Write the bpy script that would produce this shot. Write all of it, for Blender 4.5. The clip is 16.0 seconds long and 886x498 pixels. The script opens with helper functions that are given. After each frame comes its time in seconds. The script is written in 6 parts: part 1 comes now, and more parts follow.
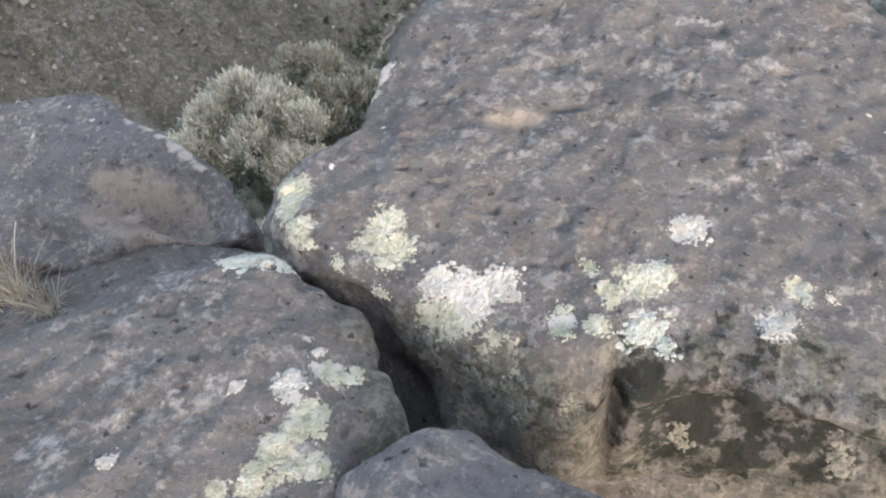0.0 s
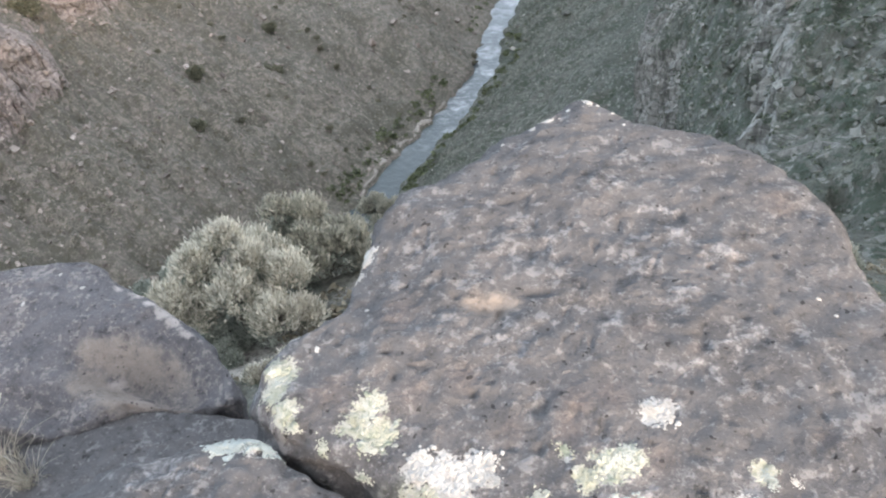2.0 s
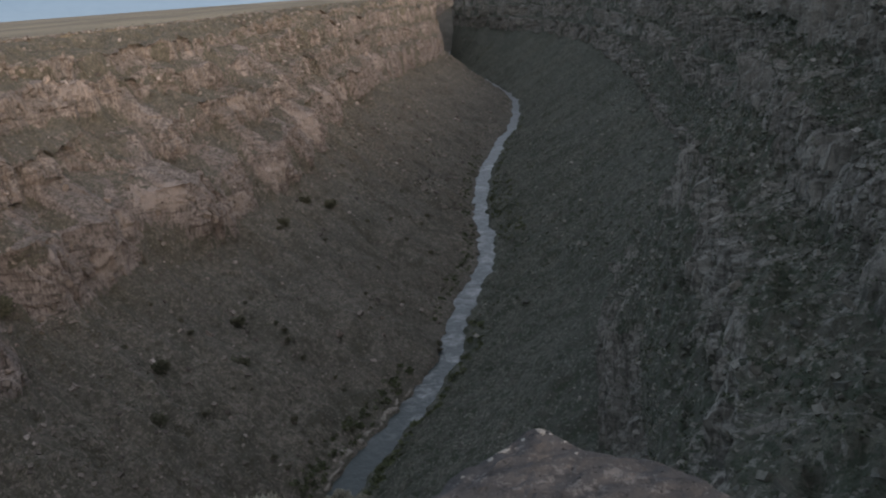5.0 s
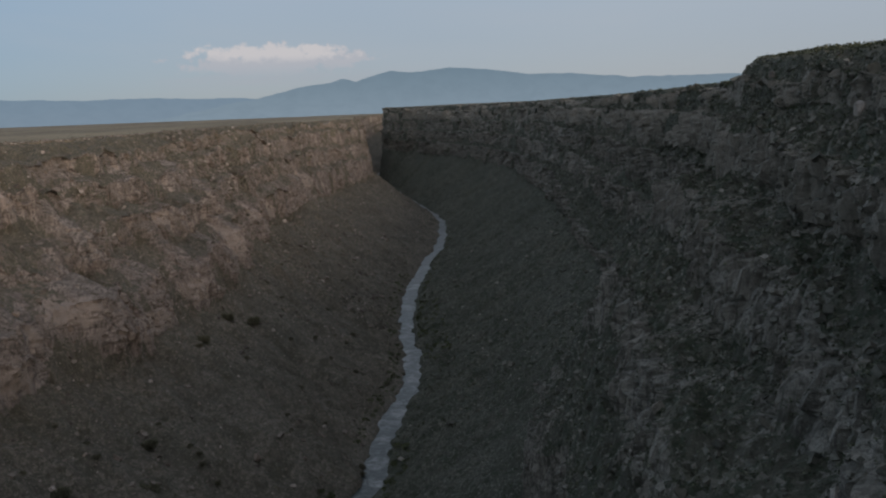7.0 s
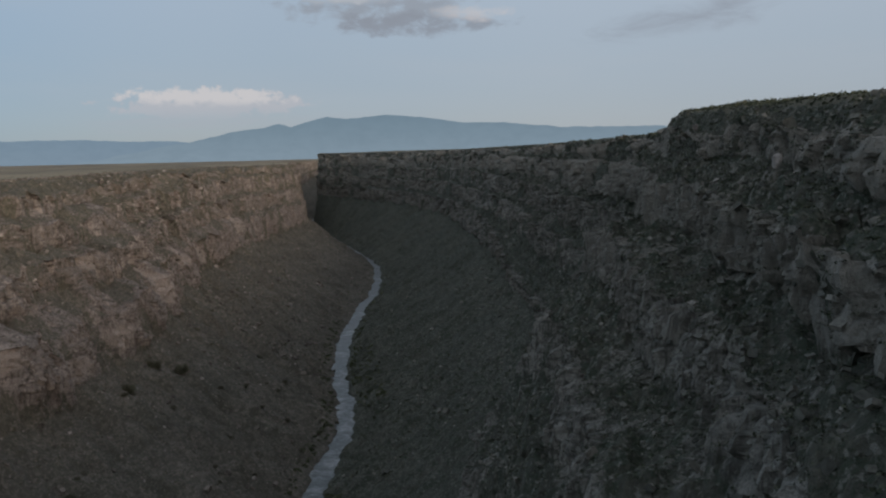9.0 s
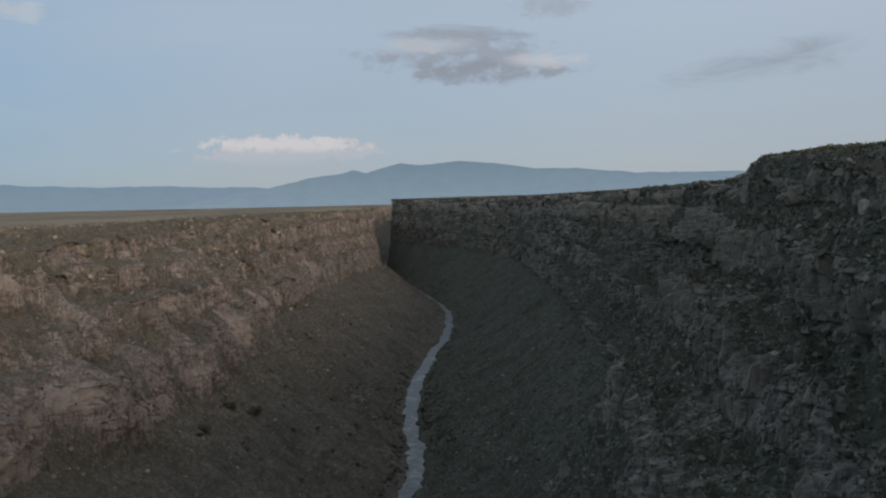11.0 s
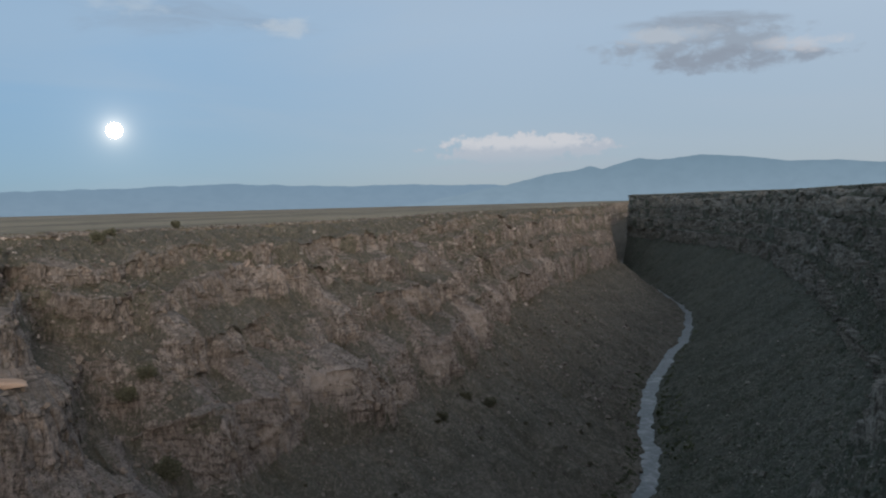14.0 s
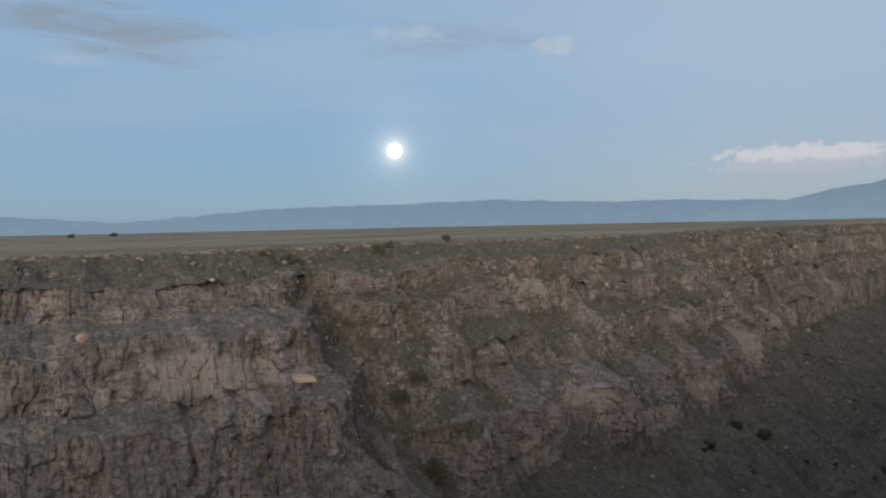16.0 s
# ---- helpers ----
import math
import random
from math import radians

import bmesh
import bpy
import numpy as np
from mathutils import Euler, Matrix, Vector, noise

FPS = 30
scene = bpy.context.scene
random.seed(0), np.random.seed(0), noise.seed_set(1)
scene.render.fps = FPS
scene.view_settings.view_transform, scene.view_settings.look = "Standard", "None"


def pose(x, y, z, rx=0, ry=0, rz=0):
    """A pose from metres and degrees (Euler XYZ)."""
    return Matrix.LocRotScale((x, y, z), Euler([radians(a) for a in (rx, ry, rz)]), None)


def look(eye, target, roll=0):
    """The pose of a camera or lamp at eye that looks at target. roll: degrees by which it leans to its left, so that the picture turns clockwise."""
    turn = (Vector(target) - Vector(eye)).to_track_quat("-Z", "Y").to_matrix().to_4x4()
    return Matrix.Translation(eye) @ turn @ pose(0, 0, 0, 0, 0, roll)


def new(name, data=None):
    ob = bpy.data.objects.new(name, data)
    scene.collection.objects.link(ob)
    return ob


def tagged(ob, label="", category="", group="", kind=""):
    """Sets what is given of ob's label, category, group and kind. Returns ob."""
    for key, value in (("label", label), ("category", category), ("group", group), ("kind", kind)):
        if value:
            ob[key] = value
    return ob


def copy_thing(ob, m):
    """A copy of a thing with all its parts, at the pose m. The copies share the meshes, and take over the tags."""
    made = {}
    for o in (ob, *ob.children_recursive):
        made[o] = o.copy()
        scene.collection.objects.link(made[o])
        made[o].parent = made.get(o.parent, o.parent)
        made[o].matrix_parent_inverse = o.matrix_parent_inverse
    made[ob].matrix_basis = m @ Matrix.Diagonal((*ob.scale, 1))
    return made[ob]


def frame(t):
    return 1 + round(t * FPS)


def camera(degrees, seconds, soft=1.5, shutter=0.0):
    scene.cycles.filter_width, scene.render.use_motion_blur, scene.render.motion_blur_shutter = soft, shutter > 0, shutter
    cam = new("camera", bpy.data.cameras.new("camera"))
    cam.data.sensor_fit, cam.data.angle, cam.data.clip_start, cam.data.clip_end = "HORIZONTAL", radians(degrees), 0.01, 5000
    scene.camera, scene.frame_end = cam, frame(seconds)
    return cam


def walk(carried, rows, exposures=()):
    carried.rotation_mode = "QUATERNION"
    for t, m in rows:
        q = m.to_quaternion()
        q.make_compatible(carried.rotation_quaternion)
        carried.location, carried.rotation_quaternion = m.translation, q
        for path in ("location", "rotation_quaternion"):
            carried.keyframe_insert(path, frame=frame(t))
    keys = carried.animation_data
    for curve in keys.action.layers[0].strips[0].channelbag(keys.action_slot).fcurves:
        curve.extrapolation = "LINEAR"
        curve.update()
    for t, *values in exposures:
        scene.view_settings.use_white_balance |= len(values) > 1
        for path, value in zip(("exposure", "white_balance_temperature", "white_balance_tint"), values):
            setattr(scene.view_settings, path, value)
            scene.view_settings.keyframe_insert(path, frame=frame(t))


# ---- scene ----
cam = camera(58.17, 16.0, 2.1)
PATH = [
    (0.0, pose(-0.0368, 0.0411, -0.2200, 41.674, 4.258, 10.474)),
    (0.5, pose(-0.0452, 0.0450, -0.2001, 44.671, 3.826, 10.773)),
    (1.0, pose(-0.0399, 0.0459, -0.1786, 46.669, 3.774, 10.739)),
    (1.5, pose(-0.0354, 0.0442, -0.1548, 49.110, 3.893, 10.222)),
    (2.0, pose(-0.0280, 0.0431, -0.1307, 51.520, 3.759, 9.155)),
    (2.5, pose(-0.0245, 0.0459, -0.1132, 53.886, 4.007, 8.097)),
    (3.0, pose(-0.0202, 0.0388, -0.0863, 57.339, 4.512, 7.454)),
    (3.5, pose(-0.0152, 0.0310, -0.0654, 60.431, 4.607, 7.256)),
    (4.0, pose(-0.0094, 0.0252, -0.0428, 63.619, 4.616, 7.133)),
    (4.5, pose(-0.0041, 0.0139, -0.0190, 67.123, 4.593, 7.067)),
    (5.0, pose(0.0000, 0.0000, 0.0000, 71.744, 4.060, 6.301)),
    (5.2, pose(0.0007, -0.0056, 0.0062, 73.029, 3.734, 6.045)),
    (7.3, pose(0.0007, -0.0056, 0.0062, 80.642, 2.006, 0.493)),
    (7.5, pose(0.0007, -0.0056, 0.0062, 80.969, 1.959, -0.087)),
    (8.0, pose(0.0007, -0.0056, 0.0062, 81.334, 1.644, -2.197)),
    (8.2, pose(0.0007, -0.0056, 0.0062, 81.512, 1.504, -2.797)),
    (10.3, pose(0.0007, -0.0056, 0.0062, 86.080, 1.222, -3.355)),
    (10.5, pose(0.0007, -0.0056, 0.0062, 86.226, 1.106, -2.505)),
    (11.0, pose(0.0007, -0.0056, 0.0062, 86.556, 1.199, 1.950)),
    (11.5, pose(0.0007, -0.0056, 0.0062, 86.581, 1.354, 5.990)),
    (12.0, pose(0.0007, -0.0056, 0.0062, 86.589, 1.094, 8.135)),
    (12.5, pose(0.0007, -0.0056, 0.0062, 86.536, 1.131, 10.878)),
    (13.0, pose(0.0007, -0.0056, 0.0062, 86.616, 1.274, 14.414)),
    (13.5, pose(0.0007, -0.0056, 0.0062, 86.665, 1.439, 16.962)),
    (14.0, pose(0.0007, -0.0056, 0.0062, 86.691, 1.488, 18.735)),
    (14.5, pose(0.0007, -0.0056, 0.0062, 86.705, 1.515, 21.906)),
    (15.0, pose(0.0007, -0.0056, 0.0062, 86.863, 1.737, 28.140)),
    (15.5, pose(0.0007, -0.0056, 0.0062, 87.505, 1.490, 33.379)),
    (16.0, pose(0.0007, -0.0056, 0.0062, 88.236, 1.198, 37.535)),
]

# exposure and white balance follow the clip's camera, which opens up on the dark rock and closes on the sky
EXPOSURES = [(0.0, 2.50, 6570, 12), (0.5, 2.66, 6570, 12), (1.5, 2.72, 6570, 12), (3.4, 2.82, 6570, 12), (4.0, 1.38, 6600, 14), (4.5, 0.94, 6600, 14), (5.2, 0.40, 6600, 14), (7.5, -0.13, 6550, 11), (10.5, -0.03, 6500, 10), (13.0, 0.0, 6380, 10), (14.0, 0.02, 6180, 8), (15.0, 0.02, 6200, 8), (16.0, 0.02, 6260, 9)]
walk(cam, PATH, EXPOSURES)

# ---- world, sun ----
MOON_AZ, MOON_EL = 40.9, 5.33           # degrees, counted to the left of +y
SUN_EL = 12.0


def direction(az, el):
    a, e = radians(az), radians(el)
    return Vector((-math.sin(a) * math.cos(e), math.cos(a) * math.cos(e), math.sin(e)))


class Tree:
    """Short hand for node trees."""

    def __init__(self, owner):
        owner.use_nodes = True
        self.t = owner.node_tree
        self.t.nodes.clear()

    def n(self, kind, props=None, **ins):
        node = self.t.nodes.new("ShaderNode" + kind)
        p = props or {}
        if "operation" in p:
            node.operation = p["operation"]
        if "use_clamp" in p:
            node.use_clamp = p["use_clamp"]
        if "noise_type" in p:
            node.noise_type = p["noise_type"]
        if "data_type" in p:
            node.data_type, node.blend_type = p["data_type"], p["blend_type"]
        if "interpolation_type" in p:
            node.interpolation_type = p["interpolation_type"]
        if "attribute_name" in p:
            node.attribute_name = p["attribute_name"]
        for k, v in ins.items():
            key = int(k[1:]) if k[0] == "i" and k[1:].isdigit() else k.replace("_", " ")
            sock = node.inputs[key]
            if isinstance(v, bpy.types.NodeSocket):
                self.t.links.new(v, sock)
            else:
                sock.default_value = v
        return node

    def math(self, op, a, b=0.0, c=0.0, clamp=False):
        return self.n("Math", {"operation": op, "use_clamp": clamp}, i0=a, i1=b, i2=c).outputs[0]

    def ramp(self, fac, stops, mode="LINEAR"):
        node = self.n("ValToRGB", None, Fac=fac)
        cr = node.color_ramp
        cr.interpolation = mode
        while len(cr.elements) < len(stops):
            cr.elements.new(0.5)
        for e, (p, c) in zip(cr.elements, stops):
            e.position = p
            e.color = (c, c, c, 1) if isinstance(c, (int, float)) else (*c, 1)
        return node.outputs[0]

    def mix(self, fac, a, b, blend="MIX"):
        def col(c):
            return c if isinstance(c, bpy.types.NodeSocket) else ((c, c, c, 1) if isinstance(c, (int, float)) else (*c, 1))
        node = self.n("Mix", {"data_type": "RGBA", "blend_type": blend})
        for s, v in ((node.inputs[0], fac), (node.inputs[6], col(a)), (node.inputs[7], col(b))):
            if isinstance(v, bpy.types.NodeSocket):
                self.t.links.new(v, s)
            else:
                s.default_value = v
        return node.outputs[2]

    def noise(self, scale, vec=None, detail=4.0, rough=0.55, distort=0.0, kind="FBM"):
        node = self.n("TexNoise", {"noise_type": kind}, Scale=scale, Detail=detail, Roughness=rough, Distortion=distort)
        if vec is not None:
            self.t.links.new(vec, node.inputs["Vector"])
        return node.outputs[0]

    def smooth(self, x, lo, hi):
        node = self.n("MapRange", {"interpolation_type": "SMOOTHSTEP"})
        self.t.links.new(x, node.inputs[0])
        node.inputs[1].default_value, node.inputs[2].default_value = lo, hi
        return node.outputs[0]


def build_world():
    world = bpy.data.worlds.new("dusk_sky")
    scene.world = world
    k = Tree(world)
    sun = -direction(MOON_AZ, 0)
    nishita = k.n("TexSky")
    nishita.sky_type, nishita.sun_disc = "NISHITA", False
    nishita.sun_elevation, nishita.sun_rotation = radians(SUN_EL), math.atan2(sun.x, sun.y)
    nishita.altitude, nishita.air_density, nishita.dust_density, nishita.ozone_density = 2100.0, 1.0, 1.6, 1.4
    sky = nishita.outputs[0]
    way = k.n("TexCoord").outputs["Generated"]
    flat = k.n("SeparateXYZ", None, Vector=way)
    x, y, z = flat.outputs
    az = k.math("MULTIPLY", k.math("ARCTAN2", k.math("MULTIPLY", x, -1.0), y), 180 / math.pi)
    el = k.math("MULTIPLY", k.math("ARCSINE", z), 180 / math.pi)
    # thin high haze evens the sky out towards grey-blue
    haze = k.ramp(k.math("DIVIDE", el, 60.0, clamp=True), [(0.0, (0.305, 0.350, 0.425)), (0.045, (0.340, 0.395, 0.475)), (0.12, (0.375, 0.450, 0.540)), (0.20, (0.42, 0.505, 0.605)), (0.30, (0.42, 0.51, 0.62)), (0.6, (0.38, 0.41, 0.46)), (1.0, (0.31, 0.33, 0.37))])
    base = k.mix(0.82, k.n("VectorMath", {"operation": "SCALE"}, i0=sky, Scale=SKY_SCALE).outputs[0], haze)
    # deeper blue on the moon's side
    side = k.smooth(k.math("ABSOLUTE", k.math("SUBTRACT", az, 55.0)), 44.0, 8.0)
    base = k.mix(side, base, (0.70, 0.87, 0.99), "MULTIPLY")
    east = k.smooth(az, 10.0, -16.0)
    base = k.mix(east, base, (1.12, 1.08, 1.05), "MULTIPLY")
    # pale warm glow left by the sun that has gone down behind the camera
    glow_dot = k.n("VectorMath", {"operation": "DOT_PRODUCT"}, i0=way, i1=sun).outputs["Value"]
    glow = k.math("MULTIPLY", k.math("POWER", k.math("MAXIMUM", glow_dot, 0.0), 1.6), k.math("POWER", k.math("SUBTRACT", 1.0, k.math("ABSOLUTE", z), clamp=True), 2.6))
    base = k.mix(glow, base, (2.2, 1.68, 1.27), "ADD")
    # clouds: (azimuth, elevation, half width, half height, tilt, colour, strength, crispness)
    def cloud_noise(fx, fy, off, detail, rough, distort):
        v = k.n("CombineXYZ", None, X=k.math("MULTIPLY", az, fx), Y=k.math("MULTIPLY", el, fy), Z=off).outputs[0]
        return k.noise(1.0, v, detail, rough, distort)

    wisps = cloud_noise(0.13, 0.60, 0.0, 8.0, 0.62, 0.8)
    puff = cloud_noise(0.50, 0.95, 3.0, 8.0, 0.60, 0.2)
    heap = cloud_noise(0.85, 1.15, 9.0, 7.0, 0.58, 0.1)
    veil = cloud_noise(0.035, 0.16, 6.0, 5.0, 0.55, 0.5)
    base = k.mix(k.math("MULTIPLY", k.smooth(veil, 0.42, 0.70), 0.28), base, (0.43, 0.485, 0.545))
    for caz, cel, hw, hh, tilt, colour, amount, soft, shape in (
            (12.8, 3.70, 7.8, 1.35, 0.0, (0.47, 0.485, 0.53), 0.80, 0.40, "heap"),
            (13.2, 4.15, 6.8, 0.85, 0.0, (0.63, 0.615, 0.625), 0.80, 0.60, "heap"),
            (10.0, 2.3, 13.0, 1.5, 0.0, (0.42, 0.43, 0.49), 0.50, 1.6, "wisp"),
            (0.8, 10.2, 8.5, 2.0, 0.02, (0.30, 0.335, 0.39), 0.85, 0.9, "puff"),
            (-1.5, 9.0, 8.0, 1.0, 0.0, (0.27, 0.300, 0.355), 0.80, 0.8, "puff"),
            (1.0, 11.6, 6.5, 0.8, 0.02, (0.29, 0.325, 0.38), 0.70, 1.0, "wisp"),
            (-5.5, 9.7, 3.6, 0.75, 0.0, (0.56, 0.555, 0.58), 0.70, 0.9, "puff"),
            (3.2, 10.9, 4.6, 0.8, 0.0, (0.54, 0.57, 0.61), 0.55, 0.9, "puff"),
            (-5.5, 13.2, 4.0, 1.0, 0.0, (0.34, 0.375, 0.43), 0.70, 1.0, "puff"),
            (-19.5, 8.6, 9.0, 1.5, -0.10, (0.27, 0.30, 0.355), 0.90, 1.6, "wisp"),
            (36.0, 12.9, 10.5, 2.0, 0.03, (0.265, 0.32, 0.40), 0.65, 1.6, "wisp"),
            (29.5, 12.3, 3.0, 0.9, 0.0, (0.52, 0.56, 0.60), 0.55, 1.0, "puff"),
            (40.0, 13.3, 4.5, 0.8, 0.0, (0.48, 0.54, 0.60), 0.50, 1.2, "puff"),
            (60.0, 13.2, 11.0, 2.4, 0.05, (0.27, 0.325, 0.385), 0.95, 1.1, "wisp"),
            (63.0, 11.0, 4.5, 0.7, 0.0, (0.46, 0.50, 0.56), 0.55, 1.2, "wisp")):
        dx = k.math("DIVIDE", k.math("SUBTRACT", az, caz), hw)
        dy = k.math("DIVIDE", k.math("SUBTRACT", k.math("SUBTRACT", el, cel), k.math("MULTIPLY", k.math("SUBTRACT", az, caz), tilt)), hh)
        r2 = k.math("ADD", k.math("MULTIPLY", dx, dx), k.math("MULTIPLY", dy, dy))
        body = k.math("ADD", k.math("SUBTRACT", 0.80, r2), k.math("MULTIPLY", k.math("SUBTRACT", wisps if shape == "wisp" else heap if shape == "heap" else puff, 0.5), 2.8 if shape == "heap" else 3.0))
        mask = k.math("MULTIPLY", k.smooth(body, 0.0, soft), k.smooth(r2, 1.9, 0.9))
        if shape == "heap":
            mask = k.math("MULTIPLY", mask, k.smooth(dy, -1.0, -0.1))
        base = k.mix(k.math("MULTIPLY", mask, amount), base, colour)
    # glow round the moon painted into the sky, for lens bloom and haze
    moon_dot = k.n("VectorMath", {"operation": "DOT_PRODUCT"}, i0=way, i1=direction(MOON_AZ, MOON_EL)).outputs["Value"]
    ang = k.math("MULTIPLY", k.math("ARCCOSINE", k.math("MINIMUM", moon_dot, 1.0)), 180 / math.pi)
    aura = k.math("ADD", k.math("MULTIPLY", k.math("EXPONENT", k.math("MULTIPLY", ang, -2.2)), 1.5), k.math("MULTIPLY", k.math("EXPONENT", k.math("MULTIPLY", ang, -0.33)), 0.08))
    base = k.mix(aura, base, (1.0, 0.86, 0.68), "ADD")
    back = k.n("Background", None, Color=base, Strength=1.0)
    k.t.links.new(back.outputs[0], k.n("OutputWorld").inputs[0])


SKY_SCALE = 0.10
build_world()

sun_data = bpy.data.lights.new("last_sun", "SUN")
sun_data.energy, sun_data.angle, sun_data.color = 1.5, radians(22), (1.0, 0.78, 0.59)
sun_lamp = new("last_sun", sun_data)
sun_lamp.matrix_world = look((0, 0, 500), Vector((0, 0, 500)) + direction(MOON_AZ - 6.0, -SUN_EL))


# ---- noise and mesh helpers ----
def lattice(ix, iy, iz, seed):
    h = (ix * 374761393 + iy * 668265263 + iz * 1274126177 + seed * 974711) & 0x7FFFFFFF
    h = ((h ^ (h >> 13)) * 1274126177) & 0x7FFFFFFF
    h = ((h ^ (h >> 16)) * 668265263) & 0x7FFFFFFF
    return (h & 0xFFFFF) / 1048575.0


def vnoise(x, y, z=0.0, seed=0):
    """Smooth noise between -1 and 1 on numpy arrays."""
    x, y, z = np.broadcast_arrays(np.asarray(x, float), np.asarray(y, float), np.asarray(z, float))
    ix, iy, iz = (np.floor(a).astype(np.int64) for a in (x, y, z))
    fx, fy, fz = ((lambda f: f * f * (3 - 2 * f))(a - b) for a, b in ((x, ix), (y, iy), (z, iz)))
    out = 0
    for dx in (0, 1):
        for dy in (0, 1):
            for dz in (0, 1):
                w = (fx if dx else 1 - fx) * (fy if dy else 1 - fy) * (fz if dz else 1 - fz)
                out = out + w * lattice(ix + dx, iy + dy, iz + dz, seed)
    return out * 2 - 1


def fbm(x, y, z=0.0, octaves=4, seed=0, gain=0.5):
    total, amp = 0, 1.0
    for o in range(octaves):
        f = 2.03 ** o
        total = total + amp * vnoise(x * f, y * f, z * f, seed + 17 * o)
        amp *= gain
    return total


def step(x, lo, hi):
    t = np.clip((np.asarray(x, float) - lo) / (hi - lo), 0, 1)
    return t * t * (3 - 2 * t)


def mesh_of(name, verts, faces, material, smooth=True):
    """A mesh from arrays: faces all of one size."""
    verts, faces = np.asarray(verts, np.float32), np.asarray(faces, np.int32)
    me = bpy.data.meshes.new(name)
    me.vertices.add(len(verts))
    me.vertices.foreach_set("co", verts.ravel())
    me.loops.add(faces.size)
    me.loops.foreach_set("vertex_index", faces.ravel())
    me.polygons.add(len(faces))
    me.polygons.foreach_set("loop_start", np.arange(0, faces.size, faces.shape[1], dtype=np.int32))
    me.polygons.foreach_set("use_smooth", np.broadcast_to(np.asarray(smooth, bool), (len(faces),)).copy())
    me.update(calc_edges=True)
    if material:
        me.materials.append(material)
    return me


def grid_faces(rows, cols, closed=False, flip=False):
    i, j = np.meshgrid(np.arange(rows - 1), np.arange(cols if closed else cols - 1), indexing="ij")
    j2 = (j + 1) % cols
    f = np.stack([i * cols + j, i * cols + j2, (i + 1) * cols + j2, (i + 1) * cols + j], -1).reshape(-1, 4)
    return f[:, ::-1] if flip else f


def float_layer(me, name, values):
    me.attributes.new(name, "FLOAT", "POINT").data.foreach_set("value", np.asarray(values, np.float32))


def part(name, me, parent, label=""):
    ob = new(name, me)
    ob.parent = parent
    return tagged(ob, label)


# ---- materials ----
def finish(k, colour, rough=0.9, bump=None, strength=0.5, distance=0.1, **more):
    b = k.n("BsdfPrincipled", None, Roughness=rough, Base_Color=colour, **more)
    if bump is not None:
        k.t.links.new(k.n("Bump", None, Height=bump, Strength=strength, Distance=distance).outputs[0], b.inputs["Normal"])
    k.t.links.new(b.outputs[0], k.n("OutputMaterial").inputs[0])


